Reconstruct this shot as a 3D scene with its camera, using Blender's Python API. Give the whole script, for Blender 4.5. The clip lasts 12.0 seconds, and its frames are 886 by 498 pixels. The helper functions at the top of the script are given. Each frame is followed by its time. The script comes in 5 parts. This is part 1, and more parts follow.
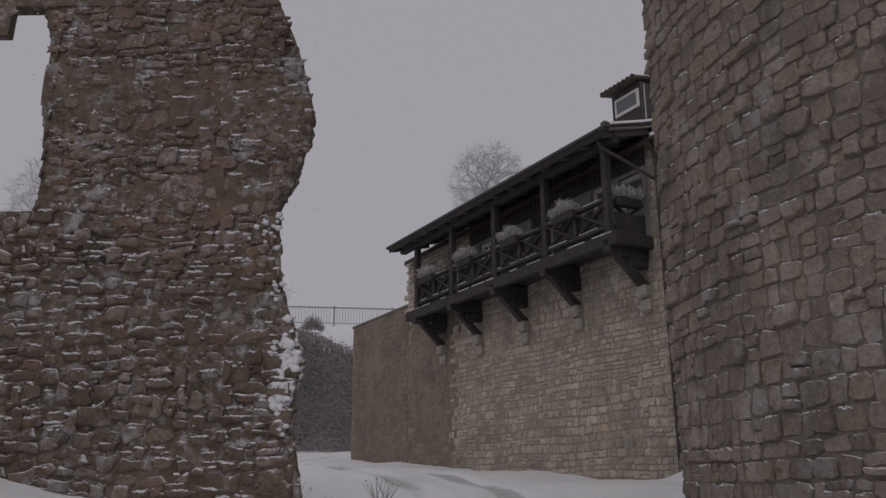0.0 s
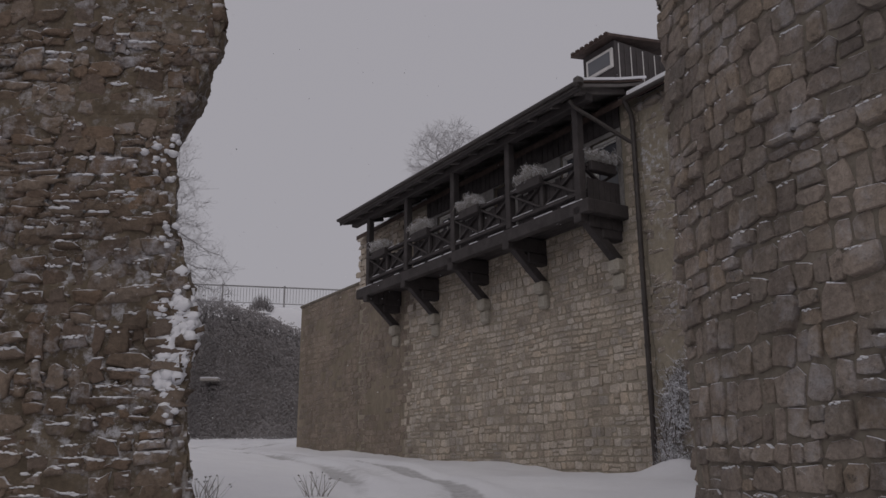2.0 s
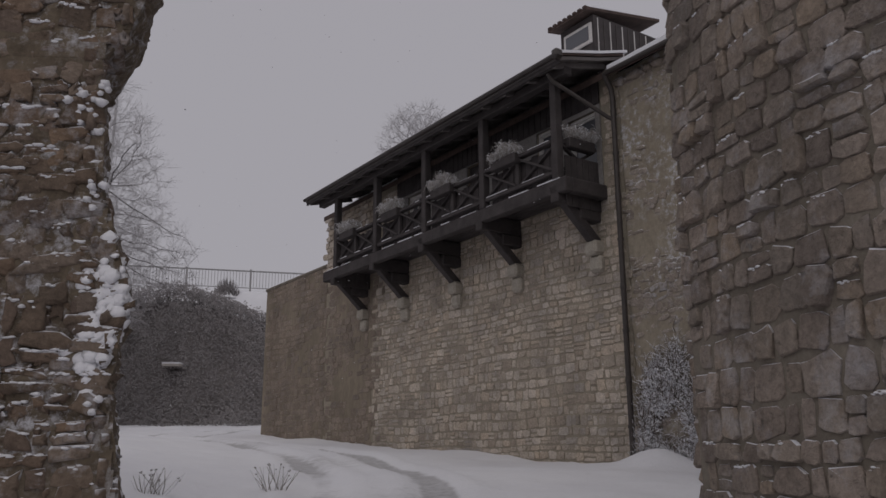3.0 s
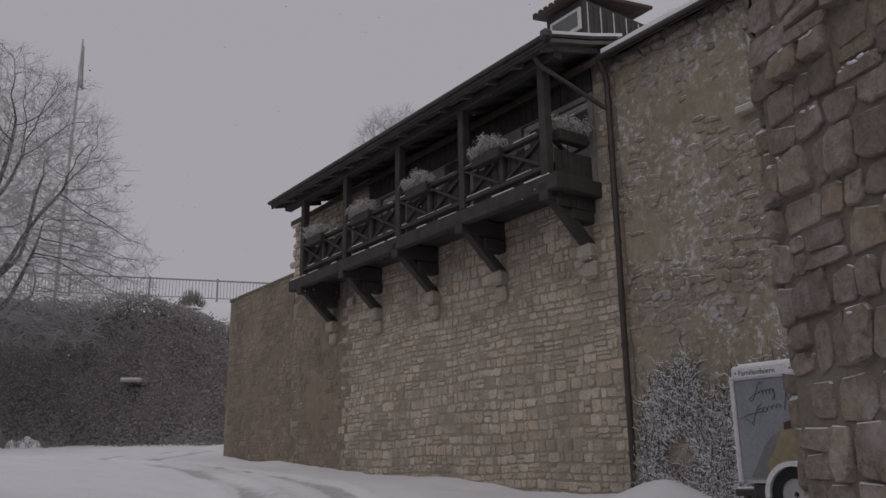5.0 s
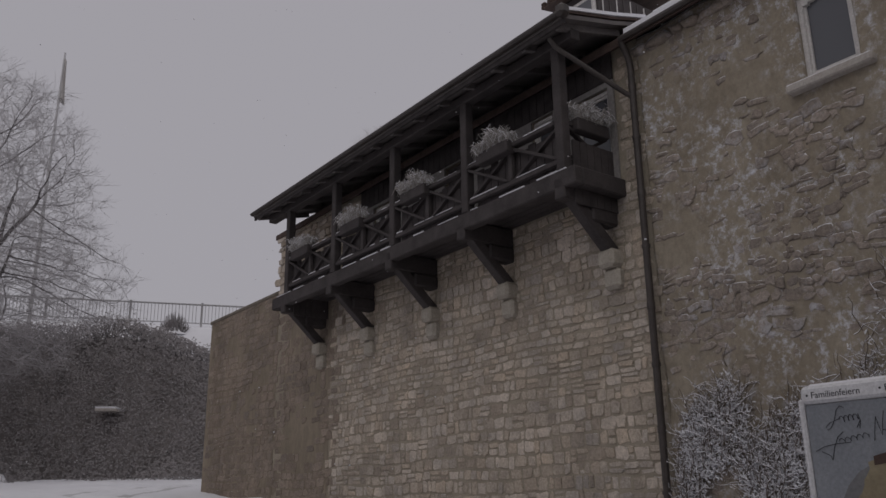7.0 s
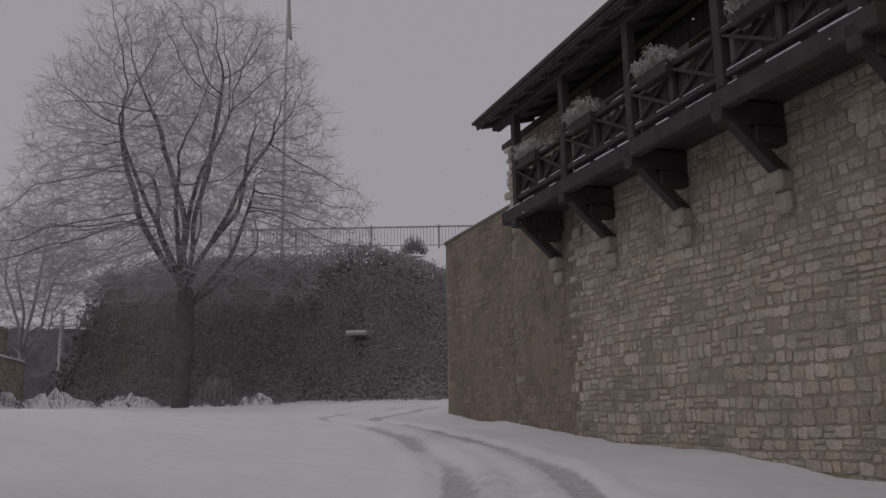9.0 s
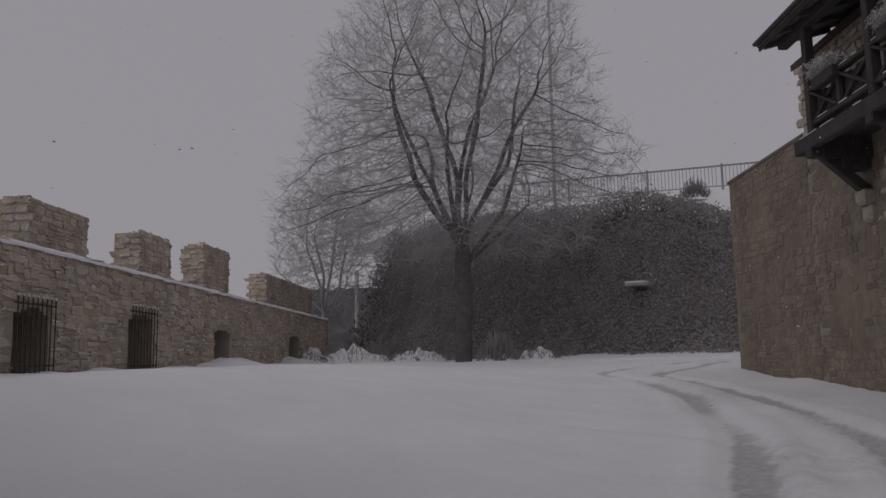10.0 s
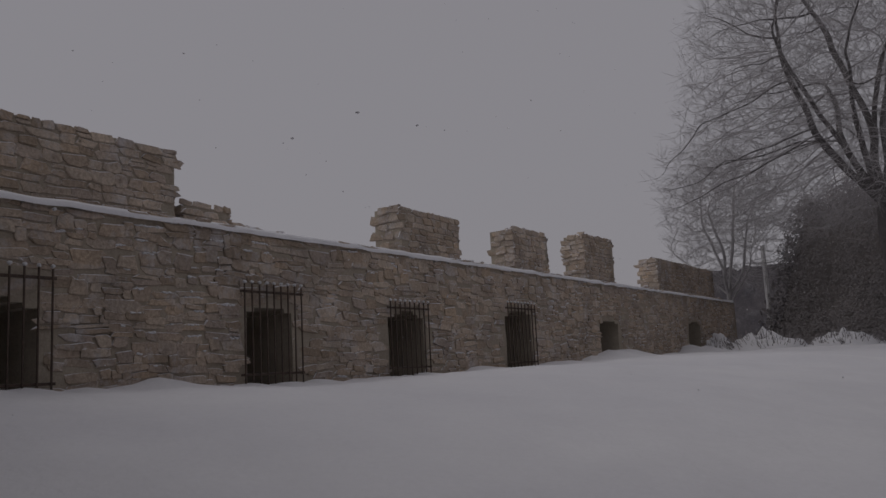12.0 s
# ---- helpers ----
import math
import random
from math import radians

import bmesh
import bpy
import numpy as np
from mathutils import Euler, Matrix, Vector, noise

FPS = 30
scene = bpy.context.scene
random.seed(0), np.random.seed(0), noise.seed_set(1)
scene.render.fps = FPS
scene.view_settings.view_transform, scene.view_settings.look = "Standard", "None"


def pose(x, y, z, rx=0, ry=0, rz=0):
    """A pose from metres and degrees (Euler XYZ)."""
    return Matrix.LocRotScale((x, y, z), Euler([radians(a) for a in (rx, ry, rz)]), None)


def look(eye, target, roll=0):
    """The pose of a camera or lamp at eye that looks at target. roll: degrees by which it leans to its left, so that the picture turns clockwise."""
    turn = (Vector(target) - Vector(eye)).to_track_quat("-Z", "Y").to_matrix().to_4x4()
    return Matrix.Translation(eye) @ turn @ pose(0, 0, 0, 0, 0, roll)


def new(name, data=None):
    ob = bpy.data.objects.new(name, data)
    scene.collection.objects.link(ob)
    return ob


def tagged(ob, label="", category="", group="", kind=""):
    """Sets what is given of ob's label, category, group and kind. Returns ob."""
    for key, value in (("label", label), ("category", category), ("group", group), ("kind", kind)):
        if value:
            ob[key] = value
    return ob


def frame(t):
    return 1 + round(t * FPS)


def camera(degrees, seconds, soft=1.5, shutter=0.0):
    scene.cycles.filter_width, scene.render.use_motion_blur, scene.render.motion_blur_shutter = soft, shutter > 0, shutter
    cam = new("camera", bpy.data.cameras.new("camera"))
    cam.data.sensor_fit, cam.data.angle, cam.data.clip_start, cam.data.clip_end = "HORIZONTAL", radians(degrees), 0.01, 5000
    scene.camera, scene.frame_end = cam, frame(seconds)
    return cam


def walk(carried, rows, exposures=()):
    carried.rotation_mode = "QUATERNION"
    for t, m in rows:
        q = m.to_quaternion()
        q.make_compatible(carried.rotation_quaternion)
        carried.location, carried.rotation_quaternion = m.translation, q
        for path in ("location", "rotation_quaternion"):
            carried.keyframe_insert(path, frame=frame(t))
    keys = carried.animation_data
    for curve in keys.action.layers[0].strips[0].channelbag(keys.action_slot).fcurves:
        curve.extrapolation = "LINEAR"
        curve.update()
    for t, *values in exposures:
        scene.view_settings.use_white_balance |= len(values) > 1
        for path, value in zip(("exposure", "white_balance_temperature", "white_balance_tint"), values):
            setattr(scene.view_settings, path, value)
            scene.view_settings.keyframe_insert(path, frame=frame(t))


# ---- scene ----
from mathutils import kdtree

cam = camera(55.9, 12.0)
PATH = [
    (0.0, -0.007, 0.014, 1.561, 15.72, -0.50, -0.12),
    (0.5, -0.005, 0.473, 1.576, 16.23, -0.40, -0.69),
    (1.0, 0.032, 0.971, 1.614, 16.05, -0.30, -1.34),
    (1.5, 0.086, 1.491, 1.650, 15.58, -0.30, -2.05),
    (2.0, 0.112, 1.932, 1.687, 14.80, -0.30, -3.05),
    (2.5, 0.168, 2.352, 1.721, 14.18, -0.40, -4.14),
    (3.0, 0.165, 2.736, 1.756, 13.89, -0.30, -5.11),
    (5.0, 0.333, 4.452, 2.083, 14.57, -0.80, -6.77),
    (5.5, 0.357, 4.914, 2.114, 15.34, -0.70, -6.76),
    (6.0, 0.401, 5.390, 2.126, 16.20, -0.80, -7.06),
    (6.5, 0.417, 5.864, 2.143, 16.91, -0.80, -7.38),
    (8.5, 0.500, 7.750, 2.430, 13.11, -1.25, -0.11),
    (9.0, 0.500, 8.219, 2.515, 11.10, -0.99, 9.51),
    (9.5, 0.480, 8.678, 2.587, 9.21, -0.60, 18.87),
    (10.0, 0.442, 9.124, 2.646, 8.08, -0.98, 28.87),
    (10.5, 0.394, 9.560, 2.691, 7.28, -1.48, 38.57),
    (11.0, 0.337, 9.985, 2.724, 7.24, -2.38, 46.29),
    (11.5, 0.272, 10.398, 2.743, 7.59, -2.99, 52.52),
    (12.0, 0.200, 10.800, 2.750, 8.14, -2.90, 57.03),
]
EXPOSURES = [(0.0, 0.20), (3.0, 0.24), (5.5, 0.30), (6.5, 0.25), (8.5, 0.15), (9.5, 0.04), (10.5, -0.18), (12.0, -0.34)]
walk(cam, [(t, pose(x, y, z, 90 + pitch, 0, yaw) @ pose(0, 0, 0, 0, 0, roll)) for t, x, y, z, pitch, roll, yaw in PATH], EXPOSURES)

# ---- light: snowfall under a closed grey sky ----
world = bpy.data.worlds.new("overcast_sky")
scene.world = world
world.use_nodes = True
wt = world.node_tree
wt.nodes.clear()
w_out = wt.nodes.new("ShaderNodeOutputWorld")
w_bg = wt.nodes.new("ShaderNodeBackground")
w_sky = wt.nodes.new("ShaderNodeTexSky")
w_sky.sky_type = "NISHITA"
w_sky.sun_disc = False
w_sky.sun_elevation, w_sky.sun_rotation = radians(56), radians(197)
w_sky.dust_density = 6.0
w_mul = wt.nodes.new("ShaderNodeMixRGB")
w_mul.blend_type = "MULTIPLY"
w_mul.inputs[0].default_value = 1.0
w_mul.inputs[2].default_value = (0.004, 0.004, 0.004, 1)
w_add = wt.nodes.new("ShaderNodeMixRGB")
w_add.blend_type = "ADD"
w_add.inputs[0].default_value = 1.0
w_add.inputs[2].default_value = (0.292, 0.281, 0.304, 1)
wt.links.new(w_sky.outputs[0], w_mul.inputs[1])
wt.links.new(w_mul.outputs[0], w_add.inputs[1])
wt.links.new(w_add.outputs[0], w_bg.inputs[0])
wt.links.new(w_bg.outputs[0], w_out.inputs[0])
sun_data = bpy.data.lights.new("sun", "SUN")
sun_data.energy, sun_data.angle, sun_data.color = 0.5, radians(90), (1.0, 0.97, 0.94)
sun = new("sun", sun_data)
sun.matrix_world = look((-8, -14, 42), (0, 12, 2))


# ---- materials ----
def nodes_of(name, rough=0.9):
    m = bpy.data.materials.new(name)
    m.use_nodes = True
    t = m.node_tree
    b = t.nodes["Principled BSDF"]
    b.inputs["Roughness"].default_value = rough
    b.inputs["Specular IOR Level"].default_value = 0.25
    return m, t, b


def noise_node(t, scale, detail=4.0, rough=0.6, stretch=(1, 1, 1)):
    n = t.nodes.new("ShaderNodeTexNoise")
    n.inputs["Scale"].default_value, n.inputs["Detail"].default_value = scale, detail
    n.inputs["Roughness"].default_value = rough
    geo = t.nodes.new("ShaderNodeNewGeometry")
    mp = t.nodes.new("ShaderNodeMapping")
    mp.inputs["Scale"].default_value = stretch
    t.links.new(geo.outputs["Position"], mp.inputs["Vector"])
    t.links.new(mp.outputs[0], n.inputs["Vector"])
    return n.outputs["Fac"]


def ramp(t, fac, stops):
    r = t.nodes.new("ShaderNodeValToRGB")
    e = r.color_ramp.elements
    while len(e) < len(stops):
        e.new(0.5)
    for el, (p, c) in zip(e, stops):
        el.position, el.color = p, (*c, 1) if len(c) == 3 else c
    t.links.new(fac, r.inputs[0])
    return r.outputs[0]


def mix(t, fac, a, b, mode="MIX"):
    n = t.nodes.new("ShaderNodeMixRGB")
    n.blend_type = mode
    for i, v in ((0, fac), (1, a), (2, b)):
        if hasattr(v, "links"):
            t.links.new(v, n.inputs[i])
        elif isinstance(v, (int, float)):
            n.inputs[i].default_value = v
        else:
            n.inputs[i].default_value = (*v, 1)
    return n.outputs[0]


def calc(t, op, a, b=0.0, c=None):
    n = t.nodes.new("ShaderNodeMath")
    n.operation = op
    for i, v in enumerate((a, b) if c is None else (a, b, c)):
        if hasattr(v, "links"):
            t.links.new(v, n.inputs[i])
        else:
            n.inputs[i].default_value = v
    return n.outputs[0]


def bump(t, b, height, strength=0.5, distance=0.02):
    n = t.nodes.new("ShaderNodeBump")
    n.inputs["Strength"].default_value, n.inputs["Distance"].default_value = strength, distance
    t.links.new(height, n.inputs["Height"])
    t.links.new(n.outputs[0], b.inputs["Normal"])


SNOW = (0.76, 0.76, 0.81)


def snow_mask(t, lo, hi, scale=5.0, amount=0.5):
    """Snow caught where the surface turns upwards, broken up by wind."""
    geo = t.nodes.new("ShaderNodeNewGeometry")
    sep = t.nodes.new("ShaderNodeSeparateXYZ")
    t.links.new(geo.outputs["Normal"], sep.inputs[0])
    n = calc(t, "MULTIPLY_ADD", noise_node(t, scale, 6.0, 0.7), amount, sep.outputs[2])
    mr = t.nodes.new("ShaderNodeMapRange")
    mr.interpolation_type = "SMOOTHSTEP"
    mr.inputs[1].default_value, mr.inputs[2].default_value = lo, hi
    t.links.new(n, mr.inputs[0])
    return mr.outputs[0]


def stone_material(name, tones, snow=(0.75, 1.0), snow_noise=0.55, frost=0.0, bump_by=0.6):
    m, t, b = nodes_of(name, 0.92)
    info = t.nodes.new("ShaderNodeObjectInfo")
    geo = t.nodes.new("ShaderNodeNewGeometry")
    rnd = calc(t, "FRACT", calc(t, "ADD", info.outputs["Random"], geo.outputs["Random Per Island"]))
    # blue raised in every tone to give stones the bluish cast of haze
    tones = [(r * 0.98, g, c * 1.15) for r, g, c in tones]
    k = len(tones)
    col = ramp(t, rnd, [(i / (k - 1), c) for i, c in enumerate(tones)])
    big = noise_node(t, 1.3, 3.0)
    col = mix(t, 0.75, col, ramp(t, big, [(0.3, (0.62, 0.62, 0.62)), (0.7, (1.25, 1.2, 1.12))]), "MULTIPLY")
    fine = noise_node(t, 22.0, 6.0, 0.7)
    col = mix(t, 0.8, col, ramp(t, fine, [(0.3, (0.6, 0.58, 0.56)), (0.7, (1.35, 1.33, 1.3))]), "MULTIPLY")
    pits = noise_node(t, 9.0, 5.0, 0.75)
    col = mix(t, ramp(t, pits, [(0.30, (0.7,) * 3), (0.40, (0, 0, 0))]), col, tuple(v * 0.35 for v in tones[0]))
    if frost:
        fr = ramp(t, noise_node(t, 2.3, 6.0, 0.75), [(0.52, (0, 0, 0)), (0.72, (frost,) * 3)])
        col = mix(t, fr, col, (0.62, 0.63, 0.68))
    col = mix(t, snow_mask(t, *snow, 7.0, snow_noise), col, SNOW)
    t.links.new(col, b.inputs["Base Color"])
    h = calc(t, "MULTIPLY_ADD", pits, 0.8, fine)
    bump(t, b, h, bump_by, 0.03)
    return m


def plain_material(name, a, c, scale=4.0, rough=0.85, stretch=(1, 1, 1), fine=30.0, bump_by=0.35, snow=None, spec=0.25, frost=0.0):
    m, t, b = nodes_of(name, rough)
    b.inputs["Specular IOR Level"].default_value = spec
    big = noise_node(t, scale, 5.0, 0.65, stretch)
    col = ramp(t, big, [(0.3, a), (0.7, c)])
    f = noise_node(t, fine, 4.0, 0.7, stretch)
    col = mix(t, 0.7, col, ramp(t, f, [(0.3, (0.75,) * 3), (0.7, (1.2,) * 3)]), "MULTIPLY")
    if frost:
        patch = ramp(t, noise_node(t, 0.9, 3.0), [(0.38, (0, 0, 0)), (0.58, (1, 1, 1))])
        speck = ramp(t, noise_node(t, 7.0, 8.0, 0.8), [(0.50, (0, 0, 0)), (0.66, (frost,) * 3)])
        col = mix(t, mix(t, 1.0, patch, speck, "MULTIPLY"), col, (0.60, 0.61, 0.66))
    if snow:
        col = mix(t, snow_mask(t, *snow, 6.0, 0.45), col, SNOW)
    t.links.new(col, b.inputs["Base Color"])
    bump(t, b, f, bump_by, 0.01)
    return m


TOWER_STONE = stone_material("tower_stone", [(0.193, 0.163, 0.13), (0.254, 0.214, 0.168), (0.309, 0.264, 0.21), (0.249, 0.215, 0.169), (0.282, 0.231, 0.168), (0.221, 0.193, 0.156)], (0.98, 1.28), 0.95, 0.4, 1.0)
PIER_STONE = stone_material("ruin_stone", [(0.141, 0.106, 0.074), (0.192, 0.147, 0.102), (0.244, 0.196, 0.144), (0.162, 0.125, 0.094), (0.21, 0.151, 0.098)], (0.86, 1.30), 0.95, 0.7, 1.0)
HOUSE_STONE = stone_material("house_stone", [(0.358, 0.313, 0.237), (0.442, 0.389, 0.297), (0.55, 0.493, 0.393), (0.406, 0.365, 0.291), (0.502, 0.429, 0.318), (0.322, 0.278, 0.21)], (1.1, 1.3), 0.5)
# rampart stone lightened so its colour carries the haze over the court
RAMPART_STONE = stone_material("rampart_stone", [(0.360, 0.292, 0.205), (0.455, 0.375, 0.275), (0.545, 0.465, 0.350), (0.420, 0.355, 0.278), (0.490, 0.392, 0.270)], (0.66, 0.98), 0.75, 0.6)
MORTAR = plain_material("mortar", (0.15, 0.13, 0.107), (0.21, 0.184, 0.152), 3.0, 0.95, bump_by=0.8, snow=(0.9, 1.15))
PIER_MORTAR = plain_material("ruin_core_mortar", (0.082, 0.064, 0.046), (0.170, 0.136, 0.100), 4.5, 0.95, fine=24.0, bump_by=1.0, snow=(0.66, 1.0), frost=0.7)
HOUSE_MORTAR = plain_material("house_mortar", (0.255, 0.224, 0.177), (0.345, 0.306, 0.243), 2.0, 0.95, bump_by=0.6)
# lightened for haze, like the rampart stone
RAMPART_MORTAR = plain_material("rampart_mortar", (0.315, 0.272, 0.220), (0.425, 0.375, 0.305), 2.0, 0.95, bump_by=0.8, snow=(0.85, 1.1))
BROWN_STONE = stone_material("stones_under_render", [(0.217, 0.178, 0.133), (0.251, 0.208, 0.156), (0.284, 0.239, 0.183), (0.234, 0.196, 0.15)], (1.1, 1.3), 0.5)
BROWN_RENDER = plain_material("brown_render", (0.182, 0.152, 0.115), (0.274, 0.231, 0.178), 0.9, 0.95, (1, 1, 0.5), 8.0, 0.5)
OLD_RENDER = plain_material("flaking_render", (0.22, 0.186, 0.142), (0.32, 0.280, 0.220), 1.1, 0.95, (1, 1, 0.8), 12.0, 1.0, (0.62, 0.95), 0.25, 1.0)
DARK_WOOD = plain_material("dark_stained_wood", (0.040, 0.035, 0.035), (0.072, 0.063, 0.063), 3.0, 0.75, (1, 1, 1), 40.0, 0.4)
WOOD_SNOWY = plain_material("dark_wood_with_snow", (0.040, 0.035, 0.035), (0.072, 0.063, 0.063), 3.0, 0.75, (1, 1, 1), 40.0, 0.4, (1.02, 1.15))
# gallery timber paled to offset the deep shade under its roof
LIFTED_ROOF_WOOD = plain_material("shade_lifted_roof_wood", (0.11, 0.10, 0.098), (0.17, 0.155, 0.15), 3.0, 0.85, (1, 1, 1), 40.0, 0.4)
GALLERY_PLASTER = plain_material("dull_grey_plaster", (0.20, 0.19, 0.185), (0.28, 0.265, 0.255), 1.6, 0.95, fine=14.0, bump_by=0.5)
ROOF_TILE = plain_material("dark_roof_tile", (0.05, 0.036, 0.032), (0.10, 0.07, 0.06), 5.0, 0.8, snow=None)
METAL_DARK = plain_material("dark_brown_metal", (0.035, 0.028, 0.026), (0.06, 0.05, 0.045), 6.0, 0.5, spec=0.5)
IRON = plain_material("rusty_iron", (0.06, 0.048, 0.042), (0.12, 0.085, 0.068), 9.0, 0.8, snow=(0.9, 1.1))
WHITE_PAINT = plain_material("white_window_paint", (0.50, 0.48, 0.47), (0.62, 0.60, 0.58), 6.0, 0.6)
SILL_STONE = plain_material("window_sill_stone", (0.36, 0.33, 0.30), (0.46, 0.43, 0.40), 6.0, 0.85, snow=(0.8, 1.0))
DARK_VOID = plain_material("interior_painted_dark", (0.07, 0.063, 0.06), (0.11, 0.10, 0.096), 2.0, 0.95)
BARK = plain_material("grey_bark", (0.095, 0.088, 0.088), (0.155, 0.145, 0.145), 5.0, 0.95, bump_by=0.8)
# twig colours lightened to stand for haze, the far ones most
TWIG = plain_material("haze_lightened_twigs", (0.320, 0.306, 0.312), (0.430, 0.414, 0.421), 3.0, 0.95)
FAR_TWIG = plain_material("haze_lightened_far_twigs", (0.391, 0.380, 0.391), (0.460, 0.448, 0.460), 3.0, 0.95)
# scrub and soil greyed to put the distance haze into their colour
IVY = plain_material("scrub_greyed_for_haze", (0.235, 0.220, 0.222), (0.298, 0.280, 0.282), 0.6, 0.95, fine=3.0)
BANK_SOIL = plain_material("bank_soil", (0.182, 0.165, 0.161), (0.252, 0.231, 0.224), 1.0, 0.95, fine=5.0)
DRY_PLANT = plain_material("dry_plants", (0.24, 0.22, 0.195), (0.42, 0.40, 0.38), 12.0, 0.95, snow=(0.2, 0.7))
CREEPER = plain_material("bare_creeper_stems", (0.09, 0.07, 0.055), (0.16, 0.13, 0.105), 8.0, 0.95, snow=(0.30, 0.7))


def snow_material():
    m, t, b = nodes_of("snow", 0.75)
    big = noise_node(t, 0.35, 4.0)
    fine = noise_node(t, 14.0, 6.0, 0.75)
    col = ramp(t, big, [(0.3, (0.70, 0.70, 0.74)), (0.7, (0.78, 0.78, 0.81))])
    col = mix(t, 0.5, col, ramp(t, fine, [(0.3, (0.93,) * 3), (0.7, (1.03,) * 3)]), "MULTIPLY")
    at = t.nodes.new("ShaderNodeAttribute")
    at.attribute_name = "packed"
    worn = calc(t, "MULTIPLY_ADD", noise_node(t, 3.0, 6.0, 0.75), 0.9, calc(t, "SUBTRACT", at.outputs["Fac"], 0.5))
    mr = t.nodes.new("ShaderNodeMapRange")
    mr.interpolation_type = "SMOOTHSTEP"
    mr.inputs[1].default_value, mr.inputs[2].default_value = 0.30, 0.80
    t.links.new(calc(t, "MULTIPLY", worn, at.outputs["Fac"]), mr.inputs[0])
    grit = ramp(t, noise_node(t, 7.0, 5.0, 0.7), [(0.3, (0.36, 0.355, 0.365)), (0.7, (0.56, 0.555, 0.575))])
    col = mix(t, mr.outputs[0], col, grit)
    t.links.new(col, b.inputs["Base Color"])
    h = calc(t, "MULTIPLY_ADD", noise_node(t, 2.2, 4.0), 3.0, fine)
    bump(t, b, h, 0.35, 0.03)
    return m


SNOW_MAT = snow_material()


def glass_material():
    m, t, b = nodes_of("window_glass", 0.08)
    # base raised to grey to stand for sky reflected in the panes
    b.inputs["Base Color"].default_value = (0.10, 0.103, 0.115, 1)
    b.inputs["Specular IOR Level"].default_value = 0.5
    h = noise_node(t, 2.0)
    bump(t, b, h, 0.03, 0.01)
    return m


GLASS = glass_material()


def flat(name, c, rough=0.5):
    return plain_material(name, tuple(v * 0.93 for v in c), c, 3.0, rough, bump_by=0.05)


# ---- mesh helpers ----
UP = Vector((0, 0, 1))


def mesh_object(name, verts, faces, material, parent=None, smooth=False):
    me = bpy.data.meshes.new(name)
    me.from_pydata([tuple(v) for v in verts], [], faces)
    for m in material if isinstance(material, (list, tuple)) else (material,):
        me.materials.append(m)
    if smooth:
        me.polygons.foreach_set("use_smooth", [True] * len(me.polygons))
    me.update()
    ob = new(name, me)
    ob.parent = parent
    return ob


def part(name, bm, material, parent, label="", smooth=False):
    me = bpy.data.meshes.new(name)
    bmesh.ops.recalc_face_normals(bm, faces=bm.faces)
    bm.to_mesh(me)
    bm.free()
    me.materials.append(material)
    if smooth:
        me.polygons.foreach_set("use_smooth", [True] * len(me.polygons))
    ob = new(name, me)
    ob.parent = parent
    return tagged(ob, label) if label else ob


def add_block(bm, m, size, bevel=0.0, jitter=0.0):
    """A bevelled block of that size, centred on the pose m."""
    made = bmesh.ops.create_cube(bm, size=1.0, matrix=m @ Matrix.Diagonal((*size, 1)))
    vs = made["verts"]
    if jitter:
        for v in vs:
            v.co += Vector([random.uniform(-jitter, jitter) for _ in range(3)])
    if bevel:
        es = {e for v in vs for e in v.link_edges}
        bmesh.ops.bevel(bm, geom=list(es), offset=bevel, segments=1, affect="EDGES")
    return bm


def block(m, size, bevel=0.0, jitter=0.0):
    return add_block(bmesh.new(), m, size, bevel, jitter)


def beam_pose(a, b, side=UP):
    """A pose at the middle of a to b, with x along it, and z as near to side as can be."""
    a, b = Vector(a), Vector(b)
    x = (b - a).normalized()
    y = side.cross(x).normalized()
    z = x.cross(y)
    m = Matrix((x, y, z)).transposed().to_4x4()
    m.translation = (a + b) / 2
    return m, (b - a).length


def beam(a, b, w, h, bevel=0.012, side=UP):
    m, n = beam_pose(a, b, side)
    return block(m, (n, w, h), bevel)


def tube_arrays(points, radii, sides, verts, faces):
    """Adds a tapered tube along the points."""
    base = len(verts)
    k = len(points)
    for i, p in enumerate(points):
        d = (points[min(i + 1, k - 1)] - points[max(i - 1, 0)]).normalized()
        a = d.cross(Vector((0.31, 0.17, 0.93))).normalized()
        c = d.cross(a)
        for j in range(sides):
            w = 2 * math.pi * j / sides
            verts.append(p + radii[i] * (math.cos(w) * a + math.sin(w) * c))
    for i in range(k - 1):
        for j in range(sides):
            q = (j + 1) % sides
            faces.append((base + i * sides + j, base + i * sides + q, base + (i + 1) * sides + q, base + (i + 1) * sides + j))


def empty(name, m=None):
    ob = new(name)
    if m is not None:
        ob.matrix_world = m
    return ob


